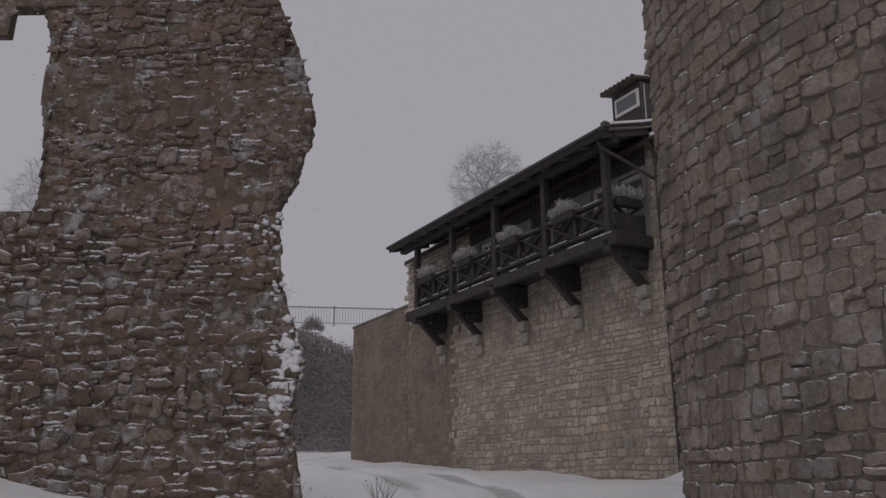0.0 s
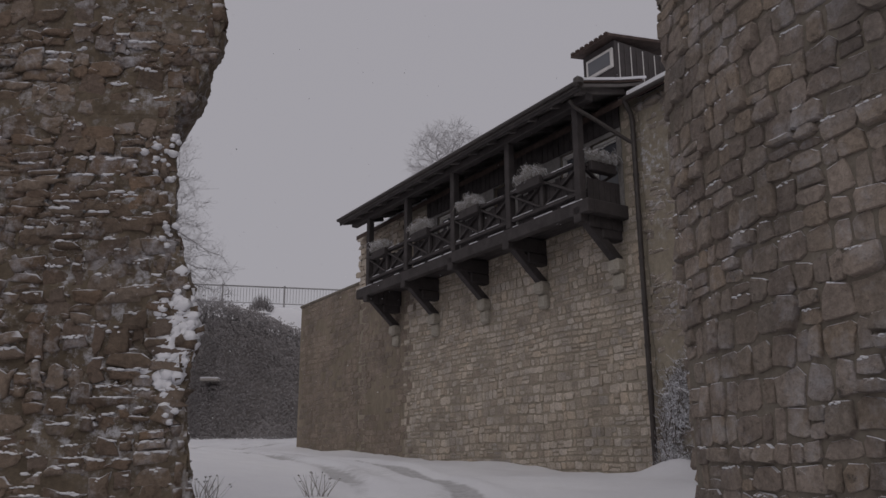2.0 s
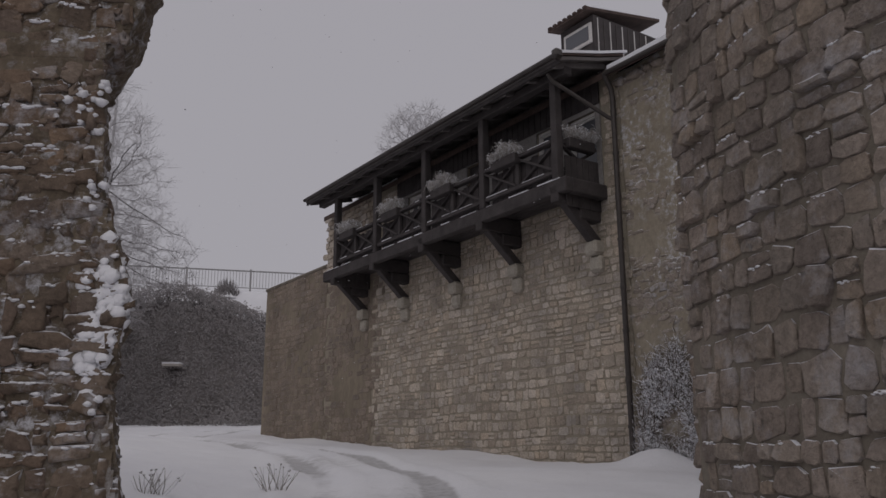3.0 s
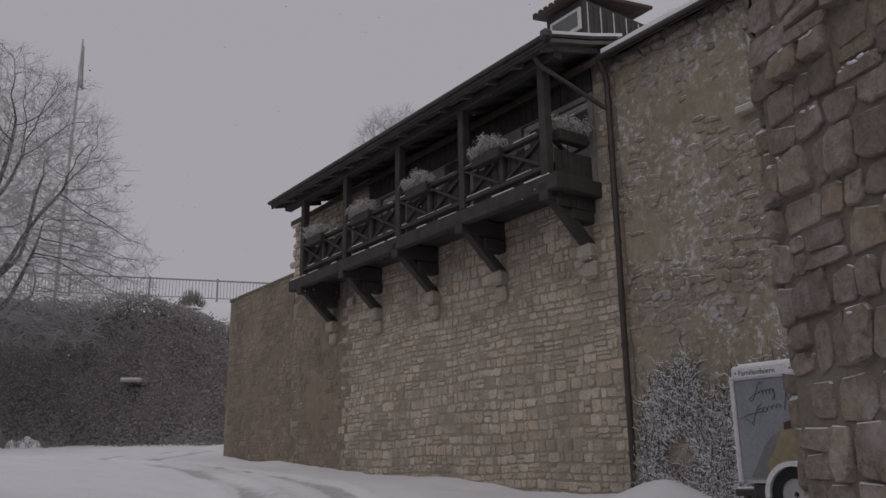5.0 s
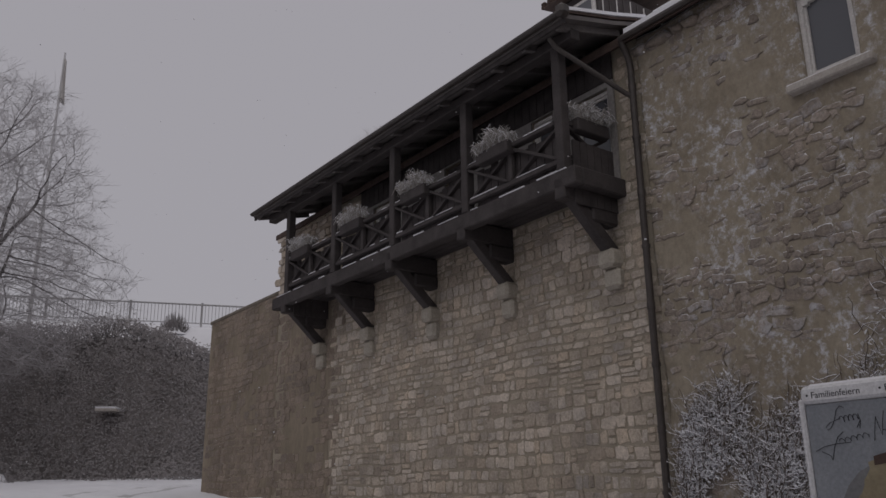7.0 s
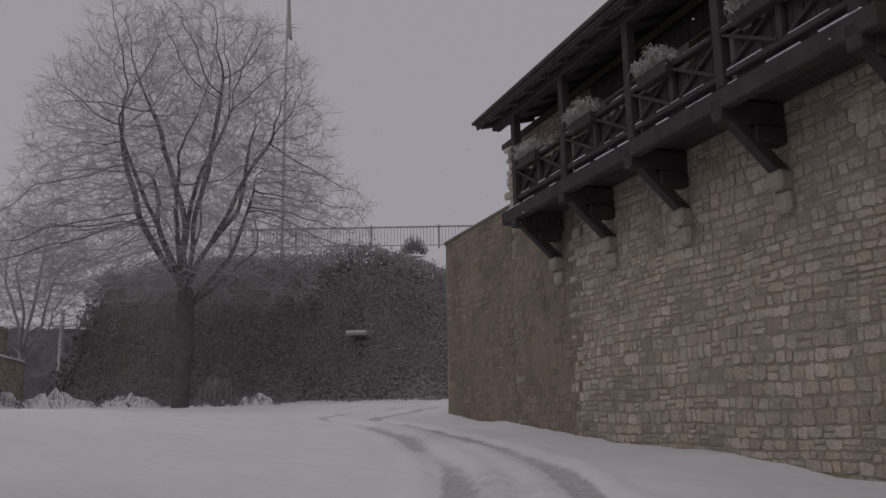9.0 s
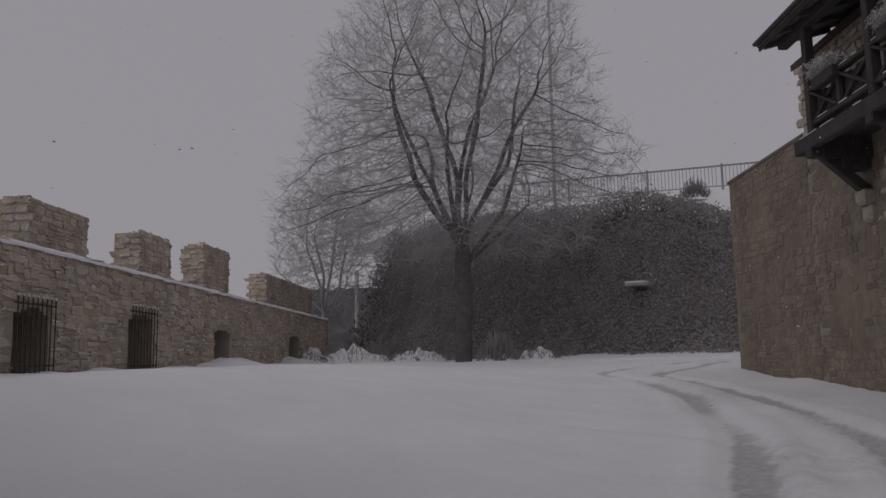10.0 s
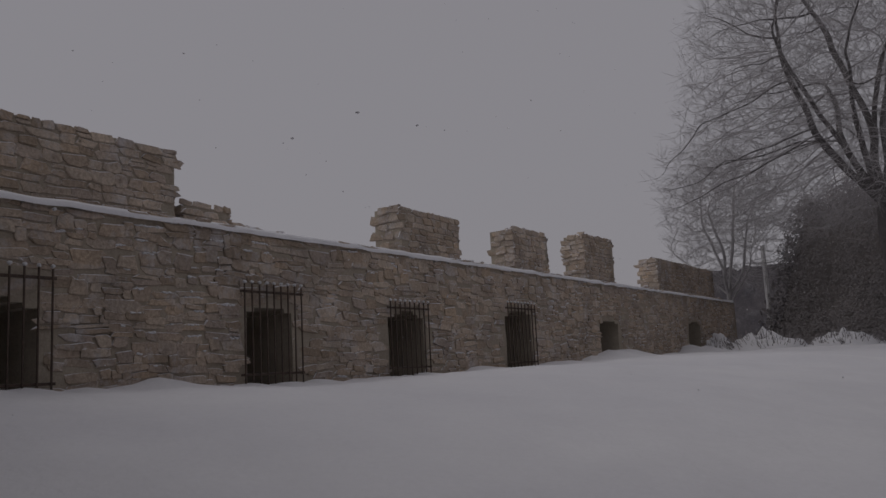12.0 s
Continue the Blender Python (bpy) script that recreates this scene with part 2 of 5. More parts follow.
# ---- stones ----
def stone_mesh(name, seed, material, sharp=0.10, face=0.76, hewn=False):
    """A stone of unit size, x and z across, y outwards from the wall: broken, or hewn to a flat rough face."""
    rng = random.Random(seed)
    if hewn:
        c = 0.34
        ring = [(-c, -0.5), (c, -0.5), (0.5, -c), (0.5, c), (c, 0.5), (-c, 0.5), (-0.5, c), (-0.5, -c)]
    else:
        ring = [(-0.5, -0.5), (0.0, -0.5), (0.5, -0.5), (0.5, 0.0), (0.5, 0.5), (0.0, 0.5), (-0.5, 0.5), (-0.5, 0.0)]
    ring = [(x + rng.uniform(-sharp, sharp) * 0.8, z + rng.uniform(-sharp, sharp) * 0.8) for x, z in ring]
    tilt, lean = rng.uniform(-0.22, 0.22), rng.uniform(-0.22, 0.22)
    vs = [(x, -0.3, z) for x, z in ring]
    if hewn:
        vs += [(x, 0.72 + tilt * x + lean * z + rng.uniform(-0.1, 0.1), z) for x, z in ring]
        vs += [(x * rng.uniform(face - 0.05, face + 0.05), 1.0 + tilt * x + lean * z + rng.uniform(-0.1, 0.1), z * rng.uniform(face - 0.05, face + 0.05)) for x, z in ring]
    else:
        vs += [(x, 0.55 + rng.uniform(-0.2, 0.15), z) for x, z in ring]
        vs += [(x * rng.uniform(face - 0.1, face + 0.13), 0.95 + tilt * x + rng.uniform(-0.28, 0.2), z * rng.uniform(face - 0.13, face + 0.12)) for x, z in ring]
    vs.append((rng.uniform(-0.15, 0.15), 1.02 + rng.uniform(-0.08, 0.12), rng.uniform(-0.15, 0.15)))
    fs = []
    for lo, hi in ((0, 8), (8, 16)):
        fs += [(lo + i, lo + (i + 1) % 8, hi + (i + 1) % 8, hi + i) for i in range(8)]
    fs += [(16 + i, 16 + (i + 1) % 8, 24) for i in range(8)]
    me = bpy.data.meshes.new(name)
    me.from_pydata(vs, [], fs)
    me.materials.append(material)
    if not hewn:
        me.polygons.foreach_set("use_smooth", [True] * len(me.polygons))
    me.update()
    return me


def stone_set(name, material, count, seed, sharp, face=0.76, hewn=False):
    return [stone_mesh(name, seed + i, material, sharp, face, hewn) for i in range(count)]


def place_stones(parent, meshes, slots, near, limit=300, name="stone", rest="further_stones", spin=3.0, seed=1):
    """Stones that near() picks become parts of their own; the others are joined into one."""
    rng = random.Random(seed)
    verts, faces, made = [], [], 0
    arrays = [(np.array([v.co[:] for v in me.vertices]), [tuple(p.vertices) for p in me.polygons]) for me in meshes]
    for c, n, w, h, depth in slots:
        i = rng.randrange(len(meshes))
        n = Vector(n).normalized()
        u = n.cross(UP).normalized()
        z = u.cross(n)
        a = radians(rng.uniform(-spin, spin))
        u, z = u * math.cos(a) + z * math.sin(a), z * math.cos(a) - u * math.sin(a)
        m = Matrix((u * w, n * depth, z * h)).transposed().to_4x4()
        m.translation = c
        if made < limit and near(c):
            ob = new(name, meshes[i])
            ob.parent = parent
            ob.matrix_world = m
            made += 1
        else:
            av, af = arrays[i]
            base = len(verts)
            mm = np.array(m)
            verts.extend((av @ mm[:3, :3].T + mm[:3, 3]).tolist())
            faces.extend([tuple(base + j for j in f) for f in af])
    if verts:
        ob = mesh_object(rest, verts, faces, meshes[0].materials[0], parent, meshes[0].polygons[0].use_smooth)
        tagged(ob, kind="stuff")


def courses(rng, z0, z1, u0, u1, heights, widths, inside, joint=0.012, split=0.0, wave=0.0):
    """Centres and sizes of stones laid in uneven courses."""
    out = []
    z = z0
    while z < z1:
        h = rng.uniform(*heights)
        u = u0 - rng.uniform(0, widths[1])
        while u < u1:
            w = rng.uniform(*widths)
            zz = z + wave * math.sin(u * 1.7 + z * 2.1) + (rng.uniform(-0.3, 0.3) * h if split >= 0.3 else 0.0)
            if inside(u + w / 2, zz + h / 2):
                if split and rng.random() < split and h > heights[0] * 1.3:
                    k = rng.uniform(0.4, 0.6)
                    out.append((u + w / 2, zz + h * k / 2, w - joint, h * k - joint))
                    out.append((u + w / 2, zz + h * (1 + k) / 2, w - joint, h * (1 - k) - joint))
                else:
                    out.append((u + w / 2, zz + h / 2, w - joint, h - joint))
            u += w
        z += h
    return out


# ---- ground ----
def step(a, b, v):
    k = min(1.0, max(0.0, (v - a) / (b - a)))
    return k * k * (3 - 2 * k)


def road_x(y):
    """The middle of the track from the gate along the house and round its far corner."""
    if y < 11:
        return 0.45
    k = min(y, 31.0)
    return 0.45 - 4.65 * ((k - 11) / 17) ** 2.1 + 3.6 * step(31, 41, y)


def ground_z(x, y):
    if y < 0:
        z = 0.05 + 0.127 * y
    else:
        yy = min(y, 60)
        z = 0.05 + 1.9 * (1 - math.exp(-yy / 15)) + 0.0008 * yy * yy
    off = road_x(min(y, 31)) - x
    side = 2.60 + 0.012 * (min(y, 45) - 15)
    k = step(0.9, 9.5, off) * step(1.0, 7.5, y)
    z = z * (1 - k) + max(side, z - 0.3) * k
    z += 0.42 * math.exp(-((x + 2.0) ** 2 + (y - 8.8) ** 2) / 1.3)
    z += 0.22 * math.exp(-((x + 9.0) ** 2 + (y - 9.0) ** 2) / 14)
    # drift along the foot of the house wall
    s = (x - 4.907) * -0.4848 + (y - 17.373) * 0.8746
    d = (x - 4.907) * -0.8746 + (y - 17.373) * -0.4848
    if -6 < s < 22:
        z += 0.03 * math.exp(-(d / 0.8) ** 2) + 0.28 * math.exp(-((s + 0.7) / 0.6) ** 2 - ((d - 0.3) / 0.5) ** 2)
        z -= 0.11 * math.exp(-(d / 2.5) ** 2) * step(-0.5, 3.5, s)
    # small drifts against the rampart
    s = (x + 11.4) * -0.4067 + (y - 15.0) * 0.9135
    d = (x + 11.4) * 0.9135 + (y - 15.0) * 0.4067
    if -14 < s < 27:
        z += math.exp(-((d - 0.15) / 0.45) ** 2) * max(0.0, 0.05 + 0.14 * noise.noise(Vector((s * 0.9, 3.0, 1.0))) + 0.08 * noise.noise(Vector((s * 3.1, 1.0, 1.0))))
        for heap, hh in ((12.6, 0.30), (13.7, 0.22), (19.7, 0.45), (20.9, 0.25)):
            z += hh * math.exp(-((s - heap) / 0.55) ** 2 - ((d - 0.35) / 0.5) ** 2)
    far = max(abs(x + 5) - 70, y - 75, -y - 25, 0)
    z -= min(60.0, far * 0.35)
    return z


def ground_bumps(x, y):
    p = Vector((x * 0.35, y * 0.35, 0.3))
    return 0.10 * noise.noise(p) + 0.035 * noise.noise(p * 4.1) + 0.014 * noise.noise(p * 13.0)


def spread(lo, hi, fine, reach):
    v = list(np.arange(lo, hi, fine))
    k, left, right = fine, [], []
    a, b = lo, hi
    while b < reach:
        k *= 1.25
        a, b = a - k, b + k
        left.append(a)
        right.append(b)
    return left[::-1] + v + right


def rut(x, y):
    """How far a place lies from the nearer tyre track."""
    o = x - road_x(y)
    return min(abs(o - c - 0.16 * noise.noise(Vector((y * 0.35, c, 0)))) for c in (-0.68, 0.68))


def build_ground():
    xs, ys = spread(-14.0, 6.0, 0.13, 600), spread(-2.0, 36.0, 0.13, 600)
    verts, faces, packed = [], [], []
    for y in ys:
        for x in xs:
            z = ground_z(x, y)
            p = 0.0
            if -20 < x < 12 and -5 < y < 50:
                z += ground_bumps(x, y)
                w = rut(x, y)
                fade = step(2.0, 6.0, y)
                z -= 0.045 * (1 - step(0.10, 0.42, w)) * fade
                z += 0.035 * math.exp(-((w - 0.45) / 0.13) ** 2) * fade
                mid = abs(x - road_x(y))
                p = max((1.0 if x > road_x(y) else 0.85) * (1 - step(0.08, 0.45, w)), 0.62 * (1 - step(0.55, 1.1, mid))) * fade * (0.95 + 0.4 * noise.noise(Vector((x * 0.6, y * 0.3, 5.0))))
            verts.append((x, y, z))
            packed.append(p)
    nx = len(xs)
    for j in range(len(ys) - 1):
        for i in range(nx - 1):
            faces.append((j * nx + i, j * nx + i + 1, (j + 1) * nx + i + 1, (j + 1) * nx + i))
    ob = mesh_object("ground", verts, faces, SNOW_MAT, None, True)
    ob.data.attributes.new("packed", "FLOAT", "POINT").data.foreach_set("value", packed)
    tagged(ob, "snow-covered castle courtyard with two tyre ruts", "ground", kind="structure")


build_ground()


def lump(verts, faces, p, r, rng, squash=0.7):
    """A small uneven round clod."""
    b = len(verts)
    rings, sides = 3, 6
    verts.append((p.x, p.y, p.z + r * squash))
    for i in range(1, rings + 1):
        a = math.pi * i / (rings + 1)
        for j in range(sides):
            w = 2 * math.pi * (j + 0.5 * i) / sides
            q = r * rng.uniform(0.75, 1.25)
            verts.append((p.x + q * math.sin(a) * math.cos(w), p.y + q * math.sin(a) * math.sin(w), p.z + q * squash * math.cos(a)))
    verts.append((p.x, p.y, p.z - r * squash))
    last = len(verts) - 1
    for j in range(sides):
        k = (j + 1) % sides
        faces.append((b, b + 1 + j, b + 1 + k))
        for i in range(rings - 1):
            faces.append((b + 1 + i * sides + j, b + 1 + (i + 1) * sides + j, b + 1 + (i + 1) * sides + k, b + 1 + i * sides + k))
        faces.append((b + 1 + (rings - 1) * sides + j, last, b + 1 + (rings - 1) * sides + k))


def pad(verts, faces, p, along, out, ra, ro, rz, rng):
    """A flattened uneven pad of snow, longest in the direction along."""
    b, v, f = len(verts), [], []
    lump(v, f, Vector((0, 0, 0)), 1.0, rng, 1.0)
    verts.extend(p + along * (x * ra) + out * (y * ro) + UP * (z * rz) for x, y, z in v)
    faces.extend(tuple(b + i for i in q) for q in f)


# ---- round gate tower beside the track ----
def tower_line(a):
    """Place and outward normal a metres along the tower's face, from its corner towards the gate's outside."""
    x, y, n = 2.075, 7.64, 24
    for i in range(n):
        th = radians(min(4 + (a * (i + 0.5) / n) * 11, 48))
        x += math.sin(th) * a / n
        y -= math.cos(th) * a / n
    th = radians(min(4 + a * 11, 48))
    return Vector((x, y, 0)), Vector((-math.cos(th), -math.sin(th), 0))


def build_tower():
    batter, top, foot = 0.002, 9.0, -0.6
    outline = [tower_line(a) for a in np.linspace(0.05, 7.0, 30)]
    verts, faces = [], []
    k = len(outline)
    for z in (foot, top):
        for p, n in outline:
            q = p - n * (0.020 + batter * (z - 1.0))
            verts.append((q.x, q.y, z))
        verts.append((outline[-1][0].x + 2.5, outline[-1][0].y + 2.5, z))
        verts.append((outline[0][0].x + 2.4, outline[0][0].y + 1.3, z))
    m = k + 2
    for i in range(m):
        j = (i + 1) % m
        faces.append((i, j, m + j, m + i))
    faces.append(tuple(range(m, 2 * m)))
    wall = mesh_object("wall_gate_tower", verts, faces, MORTAR)
    tagged(wall, "curved gate tower wall of brown hewn stone blocks", "wall", kind="structure")
    rng = random.Random(5)
    slots, sv, sf = [], [], []
    for u, z, w, h in courses(rng, -0.4, 8.2, 0.0, 5.4, (0.11, 0.21), (0.09, 0.25), lambda u, z: u > 0.03, 0.013, 0.14, 0.02):
        p, n = tower_line(max(u, w * 0.45))
        c = p - n * (0.03 + batter * (z - 1.0)) + UP * z
        proud = rng.random() < 0.14
        depth = rng.uniform(0.045, 0.07) if proud else rng.uniform(0.014, 0.036)
        h *= rng.uniform(0.88, 1.02)
        slots.append((c, n + UP * (0.12 if proud else 0.03), w * rng.uniform(0.92, 1.02), h, depth))
        if rng.random() < (0.6 if proud else 0.10):
            along = n.cross(UP)
            k = rng.uniform(-0.3, 0.1) * w
            while k < 0.42 * w:
                r = rng.uniform(0.004, 0.011)
                pad(sv, sf, c + n * depth * rng.uniform(0.55, 0.95) + UP * (h * 0.48 + rng.uniform(-0.012, 0.004)) + along * k, along, n, r * 1.8, r, r * 0.7, rng)
                k += r * 2.0
    # quoins and the broken end behind them
    z = -0.4
    while z < 8.2:
        h = rng.uniform(0.08, 0.16)
        p, n = tower_line(0.0)
        out = 0.0
        side = Vector((-0.42, 0.9, 0)).normalized()
        along = Vector((0.9, 0.42, 0))
        while out < 1.6:
            w = rng.uniform(0.09, 0.2)
            c = p + along * (out + w / 2 + 0.05) - side * 0.03 + UP * (z + h / 2)
            slots.append((c, side + UP * rng.uniform(-0.2, 0.4) + along * rng.uniform(-0.2, 0.2), w * 1.1, h * 1.1, rng.uniform(0.02, 0.075)))
            out += w
        z += h
    meshes = stone_set("stone", TOWER_STONE, 32, 100, 0.13, 0.93, True)
    place_stones(wall, meshes, slots, lambda c: c.y > 5.2 and c.z < 7.2, 300, spin=5.0, seed=3)
    tagged(mesh_object("lodged_snow", sv, sf, SNOW_MAT, wall, True), "crumbs of snow on the stone edges", kind="stuff")


# ---- broken wall of the ruined gate ----
EDGE = [(0.6, -1.22), (1.5, -1.30), (2.2, -1.42), (2.75, -1.34), (3.1, -1.44), (3.5, -1.57), (4.2, -1.63), (4.45, -1.66), (4.65, -1.50), (5.0, -1.38), (5.35, -1.29), (6.0, -1.45), (6.3, -1.55), (6.8, -1.76), (7.6, -2.1), (8.6, -2.7)]


def pier_edge(z):
    for (a, p), (b, q) in zip(EDGE, EDGE[1:]):
        if z <= b:
            return p + (q - p) * max(0.0, (z - a) / (b - a))
    return EDGE[-1][1]


def in_window(x, z):
    """The opening high in the ruined wall, with its broken arch."""
    right = -4.24 + 0.05 * math.sin(z * 3.0)
    top = 6.74 - 0.9 * max(0.0, (x + 4.45) / 0.22) ** 2 if x > -4.45 else 6.72 - (0.36 if x < -4.78 else 0.0)
    return -5.7 < x < right and 4.30 < z < top


def build_pier():
    y0, y1 = 8.24, 9.15
    # core in slabs, so that the opening runs through it and the broken edge steps in and out
    verts, faces = [], []

    def slab(x0, x1, z0, z1, y1=y1):
        b = len(verts)
        xb = x1 - (0.36 if x1 > -3 else 0.0)
        for x, y, z in ((x0, y0, z0), (x1, y0, z0), (xb, y1, z0), (x0, y1, z0), (x0, y0, z1), (x1, y0, z1), (xb, y1, z1), (x0, y1, z1)):
            verts.append((x, y + 0.02 * math.sin(7 * x + 5 * z), z))
        for f in ((0, 1, 5, 4), (1, 2, 6, 5), (2, 3, 7, 6), (3, 0, 4, 7), (4, 5, 6, 7), (3, 2, 1, 0)):
            faces.append(tuple(b + i for i in f))

    z = 0.6
    while z < 8.5:
        h = 0.12
        right = pier_edge(z + h / 2) - 0.07
        if 4.30 < z + h / 2 < 6.74:
            lo, hi = -5.7, -4.2
            while hi > lo and not in_window(hi, z + h / 2):
                hi -= 0.02
            left = lo
            while left < hi and not in_window(left, z + h / 2):
                left += 0.02
            slab(-9.0, -5.7, z, z + h)
            slab(-5.7, left, z, z + h, y0 + 0.12)
            slab(hi, right, z, z + h)
        elif 6.6 < z < 7.5:
            # splayed head of the opening
            slab(-9.0, -5.7, z, z + h)
            slab(-5.7, -4.2, z, z + h, y0 + 0.10 + 0.75 * (z - 6.6))
            slab(-4.2, right, z, z + h)
        else:
            slab(-9.0, right, z, z + h)
        z += h
    wall = mesh_object("wall_ruin", verts, faces, PIER_MORTAR)
    tagged(wall, "broken rubble gate wall with snow caught on its stones", "wall", kind="structure")
    # uneven mortar bed between the stones, on the face and round the torn end
    def uneven(a, b):
        return 0.040 * noise.noise(Vector((a * 2.6, b * 3.4, 1.0))) + 0.034 * noise.noise(Vector((a * 6.0, b * 10.0, 4.0))) + 0.022 * noise.noise(Vector((a * 13.0, b * 19.0, 8.0)))

    sv, sf, g = [], [], 0.03
    nu, nz = 200, 253
    for j in range(nz + 1):
        z = 0.7 + j * g
        edge = pier_edge(z) - 0.05
        for i in range(nu + 1):
            a = (i - nu + 21) * g
            if a <= 0:
                sv.append((edge + a, y0 + 0.006 - uneven(edge + a, z) * (1.0 - 0.45 * step(3.8, 5.0, z)), z))
            else:
                sv.append((edge - 0.36 * a + 1.3 * uneven(a + 3.0, z), y0 + a * 1.35, z))
    n = nu + 1
    for j in range(nz):
        for i in range(nu):
            x, y, z = sv[j * n + i]
            if not in_window(x + 0.02, z + 0.02) and not in_window(x, z):
                sf.append((j * n + i, j * n + i + 1, (j + 1) * n + i + 1, (j + 1) * n + i))
    tagged(mesh_object("mortar_bed", sv, sf, PIER_MORTAR, wall), "rough crumbling mortar")
    rng = random.Random(11)
    slots = []
    inside = lambda x, z: x < pier_edge(z) - 0.04 and not in_window(x, z)
    chips, clods = [], []
    for u, z, w, h in courses(rng, 0.8, 8.3, -7.0, -1.2, (0.09, 0.21), (0.10, 0.30), inside, 0.010, 0.32, 0.12):
        loose = 0.5 + 0.5 * noise.noise(Vector((u * 0.8, z * 0.9, 2.0)))
        depth = rng.uniform(0.016, 0.058) * (0.45 + 0.8 * loose) * (1.0 - 0.55 * step(3.8, 5.0, z))
        w, h = w * rng.uniform(0.75, 1.1), h * rng.uniform(0.75, 1.1)
        if u + 0.42 * w > pier_edge(z) - 0.02 or in_window(u - 0.45 * w, z):
            continue
        c = Vector((u, y0 + 0.012 * noise.noise(Vector((u * 3, z * 3, 0))), z))
        slots.append((c, Vector((rng.uniform(-0.12, 0.12), -1, rng.uniform(-0.08, 0.16))), w, h, depth))
        wind = noise.noise(Vector((u * 0.7 + 4, z * 0.6, 6.0))) + 0.12 * step(4.8, 2.0, z)
        if rng.random() < 0.16 + 1.5 * wind:
            k, end = rng.uniform(-0.5, 0.0) * w, rng.uniform(0.1, 0.5) * w
            while k < end:
                r = rng.uniform(0.006, 0.022)
                clods.append((c + Vector((k, -depth * rng.uniform(0.3, 0.9), h * rng.uniform(0.30, 0.50))), r))
                k += r * rng.uniform(0.9, 1.8)
        for _k in range(rng.randrange(1, 4)):
            q = c + Vector((rng.uniform(-0.6, 0.6) * w, 0.0, rng.uniform(-0.6, 0.6) * h))
            if inside(q.x, q.z):
                chips.append((q, Vector((rng.uniform(-0.5, 0.5), -1, rng.uniform(-0.4, 0.5))), rng.uniform(0.03, 0.09), rng.uniform(0.02, 0.06), rng.uniform(0.010, 0.030)))
    # stones of the torn end
    z = 0.8
    while z < 8.0:
        h = rng.uniform(0.08, 0.2)
        y = y0 - 0.02
        while y < y1:
            w = rng.uniform(0.14, 0.34)
            slots.append((Vector((pier_edge(z + h / 2) - 0.11 - 0.40 * (y + w / 2 - y0), y + w / 2, z + h / 2)), Vector((1, rng.uniform(-0.3, 0.4), rng.uniform(-0.1, 0.3))), w, h, rng.uniform(0.03, 0.09)))
            y += w
        z += h
    # jamb of the opening
    z = 4.3
    while z < 6.4:
        h = rng.uniform(0.1, 0.22)
        slots.append((Vector((-4.22, y0 + 0.1, z + h / 2)), Vector((-1, -0.3, 0.1)), 0.25, h, rng.uniform(0.01, 0.035)))
        z += h
    meshes = stone_set("stone", PIER_STONE, 32, 300, 0.24, 0.78)
    place_stones(wall, meshes, slots, lambda c: c.x > -2.75 and 1.2 < c.z < 5.8, 300, spin=11.0, seed=8)
    place_stones(wall, meshes[:10], chips, lambda c: False, 0, rest="stone_chips", spin=40.0, seed=9)
    # snow lodged on the torn edge
    sv, sf = [], []
    east, front = Vector((1, 0, 0)), Vector((0, -1, 0))
    for p, r in clods:
        pad(sv, sf, p, east, front, r * rng.uniform(1.2, 2.2), r, r * rng.uniform(0.4, 0.7), rng)
    for cz, n, wide in ((3.6, 12, 0.08), (4.05, 14, 0.1), (2.2, 8, 0.08), (5.9, 10, 0.2)):
        for _ in range(n):
            z = cz + rng.gauss(0, 0.11)
            y = y0 + rng.uniform(-0.05, 0.3)
            p = Vector((pier_edge(z) - 0.07 - rng.uniform(0, 1.3 * wide) - 0.4 * max(0, y - y0), y, z))
            for _k in range(4):
                q = p + Vector((rng.gauss(0, 0.03), rng.gauss(0, 0.015), rng.gauss(0, 0.025)))
                lump(sv, sf, q, rng.uniform(0.018, 0.042), rng, 0.7)
    for _ in range(460):
        z = 2.62 + rng.gauss(0, 0.17)
        x = pier_edge(z) - 0.07 - abs(rng.gauss(0, 0.11)) - 0.15 * max(0.0, 2.62 - z)
        r = rng.uniform(0.018, 0.055)
        pad(sv, sf, Vector((x, y0 + rng.uniform(-0.03, 0.06), z)), east, front, r * 1.2, r * 0.4, r * rng.uniform(0.6, 1.2), rng)
    tagged(mesh_object("lodged_snow", sv, sf, SNOW_MAT, wall, True), "lumps of wind-blown snow", kind="stuff")


# ---- the house: s runs along its wall, d out from it into the court ----
HO = Vector((4.907, 17.373, 0))
HU = Vector((-math.sin(radians(29)), math.cos(radians(29)), 0))
HN = Vector((-math.cos(radians(29)), -math.sin(radians(29)), 0))


def H(s, d, z):
    return HO + HU * s + HN * d + UP * z


# x along the wall, y outwards, z up
HM = Matrix((HU, HN, UP)).transposed().to_4x4()


def house_pose(s, d, z):
    m = HM.copy()
    m.translation = H(s, d, z)
    return m


def hblock(s0, s1, d0, d1, z0, z1, bevel=0.0):
    return block(house_pose((s0 + s1) / 2, (d0 + d1) / 2, (z0 + z1) / 2), (abs(s1 - s0), abs(d1 - d0), abs(z1 - z0)), bevel)


